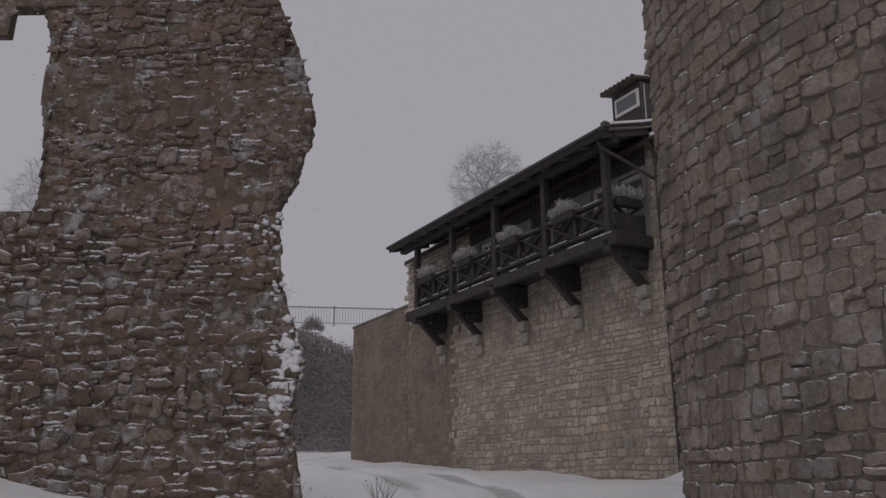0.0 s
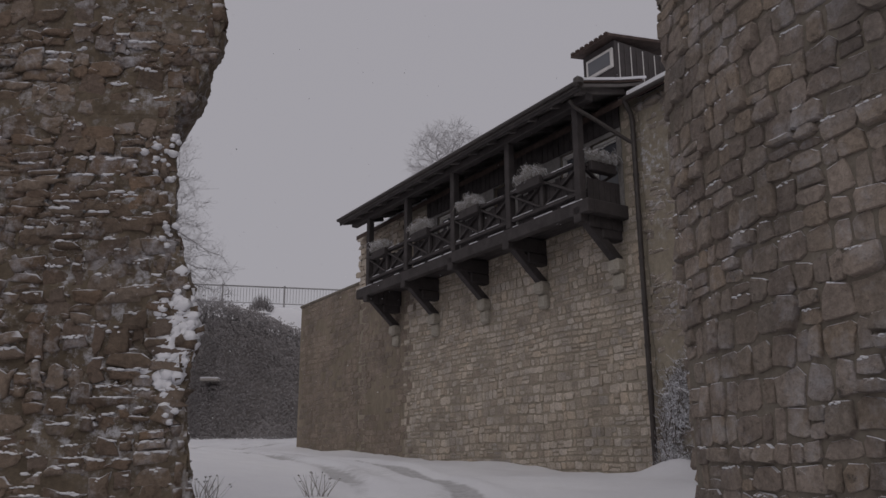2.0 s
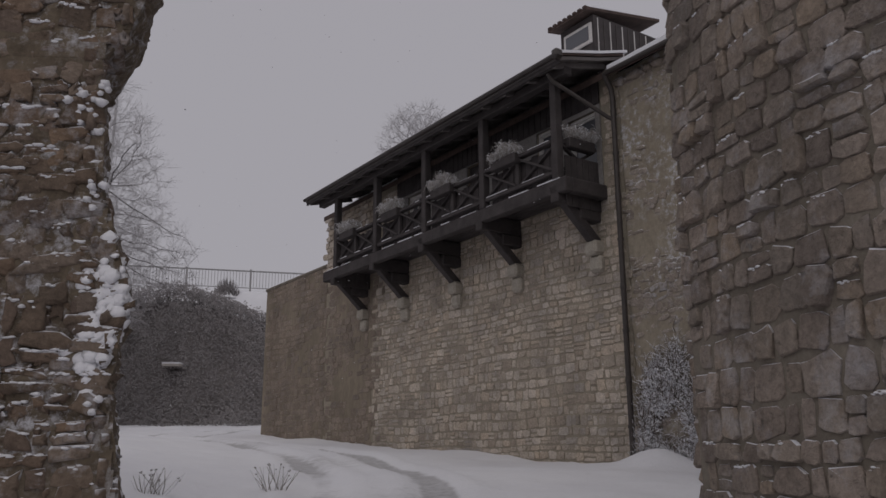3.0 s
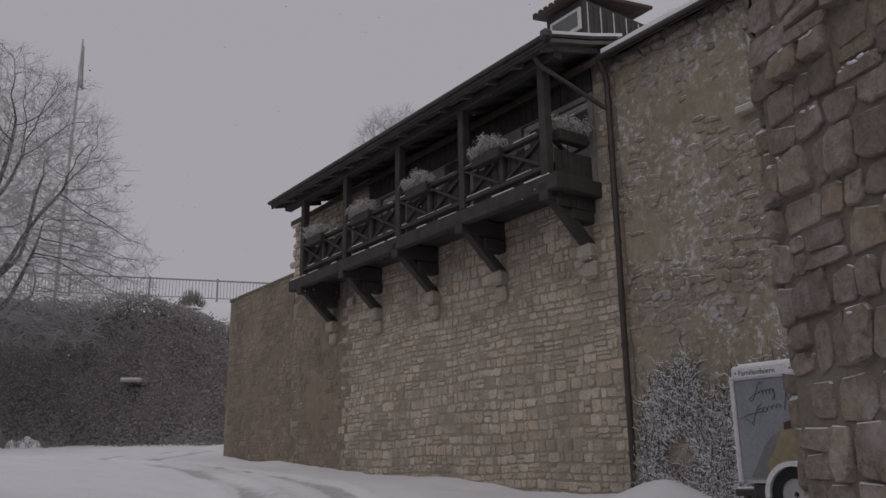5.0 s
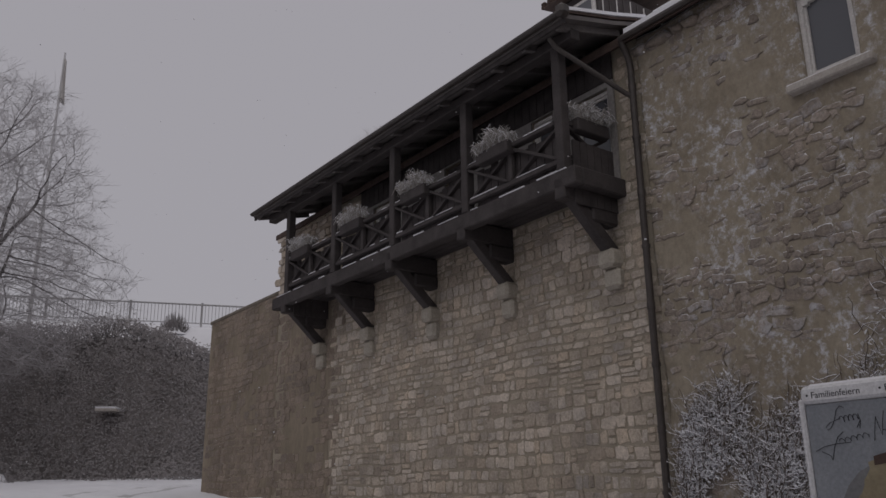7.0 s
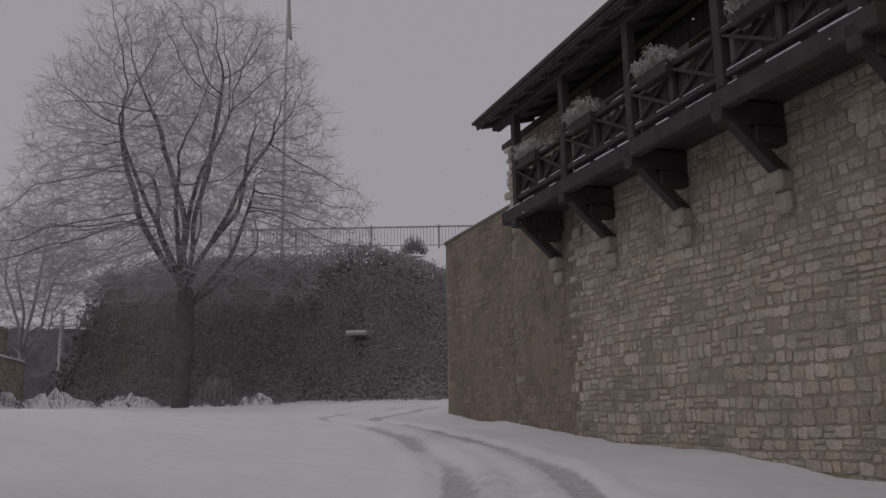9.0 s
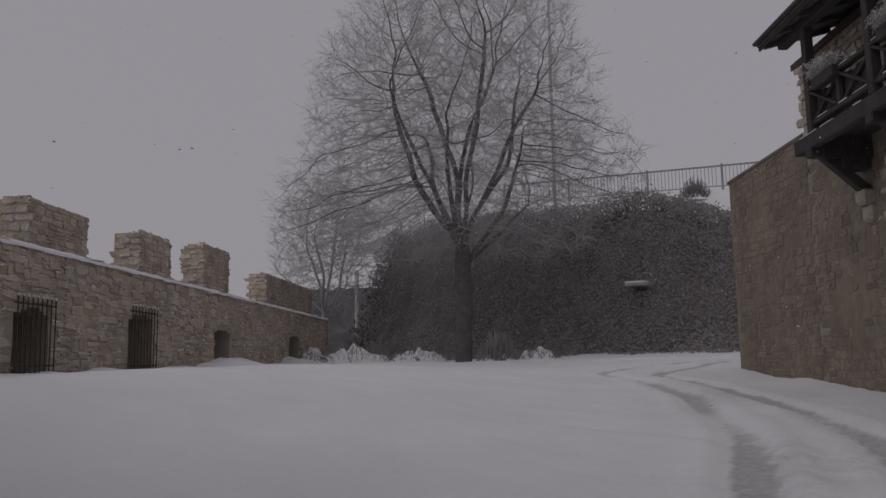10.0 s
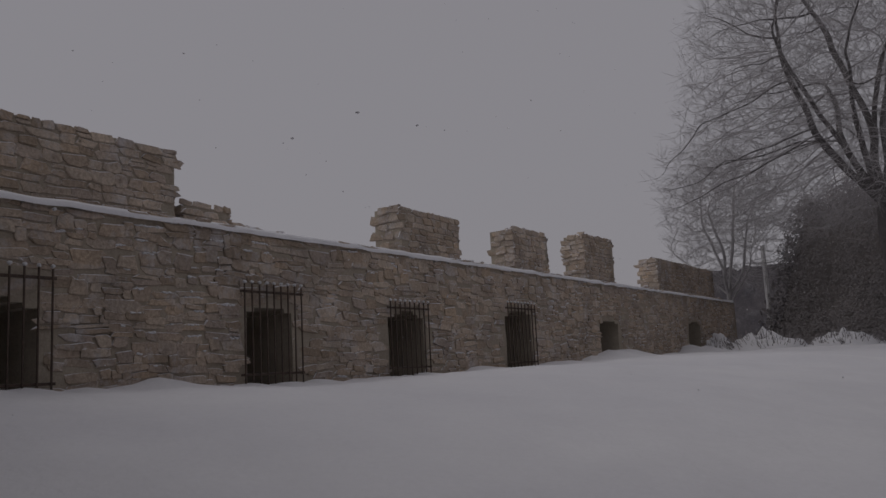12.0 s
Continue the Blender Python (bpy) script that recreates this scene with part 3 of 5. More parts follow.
def wall_with_holes(name, s0, s1, d0, d1, z0, z1, holes, material, fine=0.35, rough=0.0, parent=None):
    """A wall panel laid out in a grid, with openings right through it and an uneven outer face."""
    ss = sorted({s0, s1, *[v for h in holes for v in h[:2]], *np.arange(s0, s1, fine).tolist()})
    zs = sorted({z0, z1, *[v for h in holes for v in h[2:]], *np.arange(z0, z1, fine).tolist()})
    hole = lambda s, z: any(a < s < b and c < z < e for a, b, c, e in holes)
    verts, faces = [], []
    for d in (d1, d0):
        for z in zs:
            for s in ss:
                r = rough * noise.noise(Vector((s * 1.1, z * 1.3, d))) + 0.4 * rough * noise.noise(Vector((s * 4.0, z * 4.4, d))) if rough and d == d1 else 0.0
                verts.append(H(s, d + r, z))
    n, k = len(ss), len(ss) * len(zs)
    solid = lambda i, j: 0 <= i < n - 1 and 0 <= j < len(zs) - 1 and not hole((ss[i] + ss[i + 1]) / 2, (zs[j] + zs[j + 1]) / 2)
    for j in range(len(zs) - 1):
        for i in range(n - 1):
            if not solid(i, j):
                continue
            a, b, c, e = j * n + i, j * n + i + 1, (j + 1) * n + i + 1, (j + 1) * n + i
            faces.append((a, e, c, b))
            faces.append((k + a, k + b, k + c, k + e))
            for (p, q), (ii, jj) in (((a, b), (i, j - 1)), ((b, c), (i + 1, j)), ((c, e), (i, j + 1)), ((e, a), (i - 1, j))):
                if not solid(ii, jj):
                    faces.append((p, q, k + q, k + p))
    return mesh_object(name, verts, faces, material, parent)


def build_window(name, s0, s1, z0, z1, d, frame, arched=0.0, mullion=True, label=""):
    """A framed window set back in its opening."""
    ob = empty(name, house_pose((s0 + s1) / 2, d, z0))
    tagged(ob, label or "small white-framed window with dark glass", "window", kind="structure")
    inv = ob.matrix_world.inverted()

    def sub(nm, bm, mat, lab=""):
        bm.transform(inv)
        return part(nm, bm, mat, ob, lab)

    t = 0.07
    bm = bmesh.new()
    for a, b, c, e in ((s0, s0 + t, z0, z1), (s1 - t, s1, z0, z1), (s0, s1, z0, z0 + t), (s0, s1, z1 - t, z1)):
        add_block(bm, house_pose((a + b) / 2, d, (c + e) / 2), (b - a, 0.07, e - c), 0.01)
    if arched:
        for i in range(10):
            k = (i + 0.5) / 10
            s = s0 + (s1 - s0) * k
            drop = arched * (2 * k - 1) ** 2
            add_block(bm, house_pose(s, d, z1 - t - drop / 2), ((s1 - s0) / 10 + 0.004, 0.06, drop + t), 0.0)
    sub("window_frame", bm, frame, "painted wooden frame")
    bm = bmesh.new()
    q = t - 0.012
    for a, b, c, e in ((s0 + q, s0 + q + 0.045, z0 + q, z1 - q), (s1 - q - 0.045, s1 - q, z0 + q, z1 - q), (s0 + q, s1 - q, z0 + q, z0 + q + 0.05), (s0 + q, s1 - q, z1 - q - 0.05, z1 - q)):
        add_block(bm, house_pose((a + b) / 2, d - 0.02, (c + e) / 2), (b - a, 0.05, e - c), 0.008)
    if mullion:
        add_block(bm, house_pose((s0 + s1) / 2, d - 0.02, (z0 + z1) / 2), (0.05, 0.05, z1 - z0 - 2 * q), 0.008)
    sub("sash", bm, frame, "painted sash")
    sub("pane", block(house_pose((s0 + s1) / 2, d - 0.035, (z0 + z1) / 2), (s1 - s0 - 2 * q, 0.012, z1 - z0 - 2 * q)), GLASS, "dark reflecting glass")
    return ob


def old_face(s, z):
    """How far the old wall's face stands out."""
    return 0.045 * noise.noise(Vector((s * 1.1, z * 1.3, 0.0))) + 0.018 * noise.noise(Vector((s * 4.0, z * 4.4, 0.0)))


def build_house():
    # coursed stone bay under the gallery, with openings behind the gallery
    g_holes = [(0.62, 1.42, 7.05, 8.42), (1.88, 2.42, 7.9, 8.5), (4.2, 5.0, 6.9, 8.5), (7.0, 7.7, 7.5, 8.45)]
    bay = wall_with_holes("wall_house_bay", 0.0, 9.6, -0.7, 0.0, 0.4, 9.05, g_holes, HOUSE_MORTAR, 0.5)
    tagged(bay, "coursed yellow-grey stone house wall under the gallery", "wall", kind="structure")
    rng = random.Random(21)
    slots = []
    faded = []
    inside = lambda s, z: 0.03 < s < 9.75 and not any(a - 0.1 < s < b + 0.1 and c - 0.1 < z < e + 0.1 for a, b, c, e in g_holes) and not (0.4 < s < 8.2 and z > 6.75)
    for u, z, w, h in courses(rng, 1.3, 8.8, 0.0, 10.3, (0.11, 0.23), (0.10, 0.33), inside, 0.024, 0.24, 0.025):
        fade = step(8.9, 9.75, u + 0.5 * noise.noise(Vector((u * 0.5, z * 0.8, 3.0))))
        if rng.random() < fade:
            if u < 9.6:
                faded.append((H(u, -0.006, z), HN, w, h, rng.uniform(0.010, 0.024)))
            continue
        slots.append((H(u, -0.006, z), HN, w, h * rng.uniform(0.86, 1.02), rng.uniform(0.010, 0.028)))
    meshes = stone_set("stone", HOUSE_STONE, 30, 500, 0.15, 0.9, True)
    place_stones(bay, meshes, slots, lambda c: (c - HO).dot(HU) < 4.2 and c.z < 5.4, 300, spin=1.5, seed=4)

    # dull plaster, and dark boards added to darken the wall below the gallery roof
    lining = wall_with_holes("plaster", 0.50, 8.25, 0.012, 0.045, 6.80, 8.52, g_holes, GALLERY_PLASTER, 0.4, 0.0, bay)
    tagged(lining, "dull grey plaster behind the gallery")
    k = 0.50
    while k < 8.2:
        part("wall_board", hblock(k, k + 0.185, 0.012, 0.06, 8.53, 9.18, 0.008), DARK_WOOD, bay, "dark upright board added under the gallery roof")
        k += 0.1935

    # brown rendered stretch and its low far end
    far = wall_with_holes("wall_house_rendered", 9.6, 12.5, -0.7, -0.002, 0.4, 9.0, [], BROWN_RENDER, 0.3, 0.008)
    tagged(far, "brown rendered house wall", "wall", kind="structure")
    low = wall_with_holes("wall_court_end", 12.5, 17.3, -0.7, 0.008, 0.4, 7.45, [], BROWN_RENDER, 0.3, 0.008)
    tagged(low, "lower brown rendered courtyard wall", "wall", kind="structure")
    part("coping", hblock(12.5, 17.36, -0.75, 0.05, 7.45, 7.56, 0.03), MORTAR, low, "dark weathered coping")
    srng = random.Random(77)
    slots = []
    for u, z, w, h in courses(srng, 7.2, 8.9, 9.7, 12.4, (0.13, 0.22), (0.18, 0.45), lambda s, z: True, 0.02):
        slots.append((H(u, 0.0, z), HN, w, h, srng.uniform(0.03, 0.06)))
    place_stones(far, meshes, slots, lambda c: True, 300, spin=1.5, seed=5)
    brown = stone_set("stone", BROWN_STONE, 14, 540, 0.16, 0.88, True)
    place_stones(bay, brown, faded, lambda c: False, 0, spin=2.0, seed=16)
    for ob, s0, s1, z1 in ((far, 9.75, 12.5, 7.1), (low, 12.5, 17.2, 7.35)):
        slots = []
        for u, z, w, h in courses(srng, 1.6, z1, s0, s1, (0.13, 0.25), (0.16, 0.45), lambda s, z: s0 < s < s1 - 0.1, 0.03, 0.1, 0.03):
            if noise.noise(Vector((u * 0.6, z * 0.7, 8))) + srng.uniform(-0.3, 0.3) > -0.32:
                slots.append((H(u, 0.006 if ob is low else -0.004, z), HN, w, h, srng.uniform(0.006, 0.018)))
        place_stones(ob, brown, slots, lambda c: False, 0, spin=2.0, seed=15)

    # old flaking wall towards the gate, with a window
    holes = [(-3.30, -2.58, 7.16, 8.36)]
    old = wall_with_holes("wall_house_old", -12.0, 0.0, -0.7, 0.0, 0.4, 9.0, holes, OLD_RENDER, 0.07, 0.045)
    old.data.polygons.foreach_set("use_smooth", [True] * len(old.data.polygons))
    tagged(old, "old house wall with flaking render over rubble", "wall", kind="structure")
    slots = []
    clear = lambda s, z: s < -0.08 and not (-3.75 < s < -2.1 and 6.85 < z < 8.7)
    for u, z, w, h in courses(rng, 1.2, 8.7, -8.0, 0.0, (0.07, 0.17), (0.08, 0.27), clear, 0.012, 0.3, 0.08):
        bare = noise.noise(Vector((u * 0.55 + 3, z * 0.7, 1.0))) + 0.9 * math.exp(-((z - 4.6) / 0.55) ** 2) + 0.25 * step(5.5, 2.0, z)
        if bare + rng.uniform(-0.9, 0.9) < 0.42:
            continue
        slots.append((H(u, old_face(u, z), z), HN + UP * rng.uniform(-0.02, 0.10), w, h, rng.uniform(0.005, 0.014)))
    meshes2 = stone_set("stone", stone_material("rubble_in_render", [(0.25, 0.214, 0.166), (0.295, 0.256, 0.202), (0.34, 0.298, 0.240)], (0.78, 1.1), 0.75, 0.6), 16, 560, 0.28, 0.8)
    place_stones(old, meshes2, slots, lambda c: (c - HO).dot(HU) > -4.0, 300, spin=14.0, seed=6)
    win = build_window("window_1", -3.30, -2.58, 7.16, 8.36, -0.10, WHITE_PAINT, 0.12, False, "white-framed window with a flat arch and dark glass")
    sill = hblock(-3.48, -2.38, -0.12, 0.14, 7.0, 7.12, 0.02)
    sill.transform(win.matrix_world.inverted())
    part("window_sill", sill, SILL_STONE, win, "pale stone sill dusted with snow")
    # cornice stones below the eave
    rng2 = random.Random(9)
    slots = []
    s = -7.0
    while s < -0.15:
        w = rng2.uniform(0.2, 0.45)
        slots.append((H(s + w / 2, 0.0, 8.78 + rng2.uniform(-0.02, 0.02)), HN, w - 0.02, 0.14, 0.09))
        s += w
    place_stones(old, meshes2, slots, lambda c: False, 0, rest="cornice_stones", spin=1.0)
    # closing walls behind
    back = wall_with_holes("wall_house_back", -12.0, 12.5, -9.2, -8.6, 0.4, 9.0, [], OLD_RENDER, 2.0)
    tagged(back, "plain rear wall of the house", "wall", kind="structure")
    for nm, s in (("wall_gable_far", 12.5), ("wall_gable_near", -12.0)):
        v = [H(s, 0, 0.4), H(s, -8.9, 0.4), H(s, -8.9, 9.0), H(s, -4.4, 11.9), H(s, 0, 9.0)]
        v += [p - HU * (0.5 if s > 0 else -0.5) for p in v]
        f = [(0, 1, 2, 3, 4), (9, 8, 7, 6, 5)] + [(i, (i + 1) % 5, 5 + (i + 1) % 5, 5 + i) for i in range(5)]
        tagged(mesh_object(nm, v, f, HOUSE_MORTAR), "plain gable wall of the house", "wall", kind="structure")
    # main roof with a sheet of snow and an overhanging eave
    def roof_sheet(name, s0, s1, pts, thick, mat, parent, wob=0.0):
        verts, faces = [], []
        ss = np.arange(s0, s1 + 0.01, 0.25)
        for s in ss:
            for d, z in pts:
                r = wob * noise.noise(Vector((s * 2.0, d * 2.0, z)))
                verts.append(H(s, d, z + r))
            for d, z in reversed(pts):
                verts.append(H(s, d, z - thick))
        m = 2 * len(pts)
        for i in range(len(ss) - 1):
            for j in range(m):
                q = (j + 1) % m
                faces.append((i * m + j, i * m + q, (i + 1) * m + q, (i + 1) * m + j))
        faces.append(tuple(range(m)))
        faces.append(tuple((len(ss) - 1) * m + j for j in reversed(range(m))))
        return mesh_object(name, verts, faces, mat, parent)

    roof = roof_sheet("roof", -12.3, 12.35, [(0.32, 8.95), (-4.4, 11.95), (-9.2, 8.95)], 0.14, ROOF_TILE, None)
    tagged(roof, "dark tiled house roof under snow", "roof", kind="structure")
    tagged(roof_sheet("roof_snow", -12.3, 0.0, [(0.34, 9.03), (0.1, 9.17), (-4.4, 12.03), (-9.2, 9.03)], 0.085, SNOW_MAT, roof, 0.02), "smooth snow on the roof")
    tagged(roof_sheet("roof_snow", 0.0, 12.35, [(-0.3, 9.40), (-0.4, 9.50), (-4.4, 12.03), (-9.2, 9.03)], 0.085, SNOW_MAT, roof, 0.02), "smooth snow on the roof")
    part("gutter", hblock(-12.3, 0.05, 0.30, 0.40, 8.84, 8.93, 0.03), METAL_DARK, roof, "dark metal gutter")


def build_downpipe():
    ob = empty("downpipe", Matrix.Translation(H(0.02, 0.1, 1.6)))
    tagged(ob, "dark brown metal downpipe fixed to the house wall", "pipe")
    inv = ob.matrix_world.inverted()

    def tube(nm, pts, r, lab=""):
        v, f = [], []
        tube_arrays(pts, [r] * len(pts), 12, v, f)
        o = mesh_object(nm, [inv @ p for p in v], f, METAL_DARK, ob, True)
        return tagged(o, lab) if lab else o

    tube("pipe", [H(0.05, 0.12, 1.5), H(0.05, 0.12, 8.45), H(0.04, 0.16, 8.62), H(0.02, 0.33, 8.86)], 0.052)
    tube("branch_pipe", [H(0.06, 0.12, 8.0), H(0.12, 0.20, 8.06), H(0.55, 1.2, 8.72), H(0.58, 1.30, 8.86)], 0.04, "slanting pipe from the gallery gutter")
    for z in (2.2, 3.9, 5.6, 7.3):
        tube("clamp", [H(0.05, 0.12, z), H(0.05, 0.12, z + 0.05)], 0.064)
        tube("joint_collar", [H(0.05, 0.12, z + 0.8), H(0.05, 0.12, z + 0.9)], 0.059)


# ---- wooden gallery ----
POSTS = (0.70, 3.02, 5.30, 7.62, 9.85)
FLOOR, RAIL, GOUT = 6.80, 7.62, 1.02


def build_gallery():
    ob = empty("gallery", house_pose(5.0, 0.0, 6.4))
    tagged(ob, "dark-stained timber gallery on struts, dusted with snow", "balcony")
    inv = ob.matrix_world.inverted()

    def sub(nm, bm, mat=DARK_WOOD, lab="", parent=None):
        bm.transform(inv)
        o = part(nm, bm, mat, parent or ob, lab)
        return o

    sub("rim_beam", hblock(0.42, 10.55, GOUT - 0.1, GOUT + 0.08, 6.52, 6.80, 0.02), WOOD_SNOWY, "heavy edge beam")
    sub("end_beam", hblock(0.42, 0.60, 0.0, GOUT - 0.1, 6.52, 6.80, 0.02), WOOD_SNOWY)
    sub("end_beam", hblock(10.37, 10.55, 0.0, GOUT - 0.1, 6.52, 6.80, 0.02), WOOD_SNOWY)
    d = 0.02
    while d < GOUT - 0.12:
        sub("floor_board", hblock(0.6, 10.37, d, d + 0.135, 6.72, 6.765))
        d += 0.15
    for i, s in enumerate((0.75, 3.15, 5.43, 7.77, 9.96)):
        sub("cantilever_beam", hblock(s - 0.11, s + 0.11, 0.0, 1.10, 6.36, 6.70, 0.02))
        sub("bracket", hblock(s - 0.13, s + 0.13, 0.0, 0.55, 6.10, 6.36, 0.03))
        sub("strut", beam(H(s, 0.06, 5.70), H(s, 0.93, 6.50), 0.18, 0.19, 0.015, HU))
    for s in POSTS:
        sub("post", hblock(s - 0.085, s + 0.085, GOUT - 0.09, GOUT + 0.08, 6.8, 8.86, 0.015))
    sub("top_plate", hblock(0.3, 10.9, GOUT - 0.1, GOUT + 0.1, 8.80, 8.98, 0.015))
    ends = [0.70, *POSTS[1:]]
    for a, b in zip(ends, ends[1:]):
        sub("handrail", hblock(a + 0.09, b - 0.09, GOUT - 0.06, GOUT + 0.09, RAIL - 0.07, RAIL, 0.012), WOOD_SNOWY)
        sub("lower_rail", hblock(a + 0.09, b - 0.09, GOUT - 0.04, GOUT + 0.05, 6.93, 7.01, 0.01), WOOD_SNOWY)
        k = a + 0.10
        while k < b - 0.2:
            sub("rail_board", hblock(k, k + 0.17, GOUT - 0.085, GOUT - 0.06, 6.86, RAIL - 0.10 - 0.05 * math.sin(k * 7.0) ** 2))
            k += 0.185
        m = (a + b) / 2
        sub("baluster", hblock(m - 0.05, m + 0.05, GOUT - 0.04, GOUT + 0.05, 7.01, RAIL - 0.07, 0.01))
        for p, q in ((a + 0.09, m - 0.05), (m + 0.05, b - 0.09)):
            sub("cross_brace", beam(H(p, GOUT + 0.02, 7.02), H(q, GOUT + 0.02, RAIL - 0.08), 0.05, 0.085, 0.008, HN))
            sub("cross_brace", beam(H(p, GOUT - 0.03, RAIL - 0.08), H(q, GOUT - 0.03, 7.02), 0.05, 0.085, 0.008, HN))
    for s in (0.70, 9.85):
        sub("side_handrail", hblock(s - 0.06, s + 0.06, 0.02, GOUT - 0.09, RAIL - 0.07, RAIL, 0.012), WOOD_SNOWY)
        sub("side_rail", hblock(s - 0.04, s + 0.04, 0.02, GOUT - 0.09, 6.93, 7.01, 0.01), WOOD_SNOWY)
        sub("side_brace", beam(H(s, 0.05, 7.02), H(s, GOUT - 0.1, RAIL - 0.08), 0.05, 0.085, 0.008, HU))
        sub("side_brace", beam(H(s + 0.03, 0.05, RAIL - 0.08), H(s + 0.03, GOUT - 0.1, 7.02), 0.05, 0.085, 0.008, HU))
        k = 0.02
        while k < GOUT - 0.1:
            sub("side_board", hblock(s - 0.10, s - 0.07, k, k + 0.14, 6.30, 7.30 if s < 1 else 6.92))
            k += 0.15
    rs = random.Random(17)

    def snow_line(a, b, dd, z, along=True):
        p = a + rs.uniform(0, 0.3)
        while p < b - 0.1:
            q = min(b, p + rs.uniform(0.12, 0.75))
            k = rs.uniform(0.010, 0.024)
            bm = hblock(p, q, dd - 0.035, dd + 0.045, z - 0.004, z + k, 0.01) if along else hblock(dd - 0.04, dd + 0.04, p, q, z - 0.004, z + k, 0.01)
            sub("snow_strip", bm, SNOW_MAT, "line of snow")
            p = q + rs.uniform(0.08, 0.8)

    snow_line(0.45, 10.5, GOUT + 0.03, 6.80)
    for a, b in zip(ends, ends[1:]):
        snow_line(a + 0.12, b - 0.12, GOUT + 0.03, RAIL)
        if rs.random() < 0.8:
            snow_line(a + 0.12, b - 0.12, GOUT + 0.005, 7.01)
    snow_line(0.1, 0.85, 0.66, 7.01, False)
    snow_line(0.1, 0.85, 0.66, RAIL, False)
    # roof of the gallery, running into the main roof
    def sheet(nm, s0, s1, pts, th, mat, lab=""):
        v = [inv @ H(s, d, z + o) for s in (s0, s1) for o in (0, -th) for d, z in pts]
        k = len(pts)
        f = []
        for i in range(k - 1):
            f += [(i, i + 1, 2 * k + i + 1, 2 * k + i), (k + i + 1, k + i, 3 * k + i, 3 * k + i + 1), (i + 1, i, k + i, k + i + 1), (2 * k + i, 2 * k + i + 1, 3 * k + i + 1, 3 * k + i)]
        f += [(0, 2 * k, 3 * k, k), (k - 1, 2 * k - 1, 4 * k - 1, 3 * k - 1)]
        o = mesh_object(nm, v, f, mat, ob)
        return tagged(o, lab) if lab else o

    pts = [(1.42, 9.02), (0.3, 9.30), (-0.35, 9.50)]
    sheet("roof_boarding", 0.16, 11.15, pts, 0.07, LIFTED_ROOF_WOOD, "roof boarding, colour lightened against its shade")
    s = 0.14
    while s < 11.1:
        sheet("roof_tile", s, s + 0.225, [(1.46, 9.075), (0.3, 9.365), (-0.35, 9.565)], 0.045, ROOF_TILE)
        s += 0.235
    sheet("roof_snow", 0.12, 11.1, [(1.36, 9.15), (0.3, 9.43), (-0.45, 9.66)], 0.055, SNOW_MAT, "thin snow on the gallery roof")
    for s in np.arange(0.35, 11.0, 0.76):
        sub("rafter", beam(H(s, 1.36, 8.92), H(s, 0.0, 9.26), 0.09, 0.12, 0.01, UP), LIFTED_ROOF_WOOD)
    sub("gutter", hblock(0.10, 11.18, 1.40, 1.52, 8.98, 9.07, 0.03), METAL_DARK, "dark metal gutter")
    sub("eave_board", hblock(0.16, 11.15, 1.36, 1.40, 8.88, 9.0))
    bm = hblock(0.02, 0.2, 1.36, 1.56, 8.93, 9.13, 0.05)
    sub("gutter_head", bm, METAL_DARK, "rounded gutter end")
    return ob


CORBEL = plain_material("corbel_stone", (0.30, 0.275, 0.235), (0.42, 0.385, 0.33), 5.0, 0.9, bump_by=0.6)


def build_corbel(s):
    ob = empty("corbel", house_pose(s, 0.0, 5.2))
    tagged(ob, "pale hewn stone corbel carrying a gallery strut", "corbel", group="corbels under the gallery")
    inv = ob.matrix_world.inverted()
    for nm, d1, z0, z1 in (("corbel_head", 0.25, 5.46, 5.74), ("corbel_foot", 0.14, 5.14, 5.46)):
        bm = hblock(s - 0.16, s + 0.16, -0.1, d1, z0, z1, 0.05)
        bm.transform(inv)
        part(nm, bm, CORBEL, ob)


def build_planter(s, d, along=True, seed=0):
    """A wooden flower box on the handrail with dry snowy plants."""
    rng = random.Random(seed)
    ob = empty("flower_box", house_pose(s, d, RAIL - 0.12))
    tagged(ob, "dark wooden flower box with dry snow-dusted plants on the railing", "planter", group="flower boxes on the gallery")
    inv = ob.matrix_world.inverted()
    L, W = (0.40, 0.09) if along else (0.09, 0.34)
    bm = hblock(s - L, s + L, d - W, d + W, RAIL - 0.16, RAIL + 0.05, 0.015)
    bm.transform(inv)
    part("box", bm, DARK_WOOD, ob)
    v, f = [], []
    for _ in range(900):
        u, w = rng.uniform(-1, 1), rng.uniform(-1, 1)
        p = H(s + u * L * 1.0, d + w * W, RAIL + 0.03)
        dome = 0.13 + 0.24 * (1 - 0.75 * abs(u) ** 2.5) * (0.75 + 0.35 * math.sin(u * 5 + seed))
        k = dome * rng.uniform(0.45, 1.0)
        lean = Vector((rng.uniform(-0.8, 0.8), rng.uniform(-0.8, 0.8), 1.0)).normalized()
        q = p + lean * k
        r = q + Vector((rng.uniform(-1, 1), rng.uniform(-1, 1), rng.uniform(-1.6, 0.2))) * 0.09
        tube_arrays([inv @ p, inv @ (p.lerp(q, 0.6) + HU * rng.uniform(-0.03, 0.03)), inv @ q, inv @ r], [0.004, 0.004, 0.006, 0.003], 3, v, f)
        if rng.random() < 0.35:
            lump(v, f, inv @ (q + (r - q) * rng.random()), rng.uniform(0.008, 0.017), rng, 0.6)
    tagged(mesh_object("dry_growth", v, f, DRY_PLANT, ob), "dry flower stalks dusted with snow", kind="stuff")


DORMER = (1.95, 3.05, -1.4, -3.6, 10.95, 11.62)


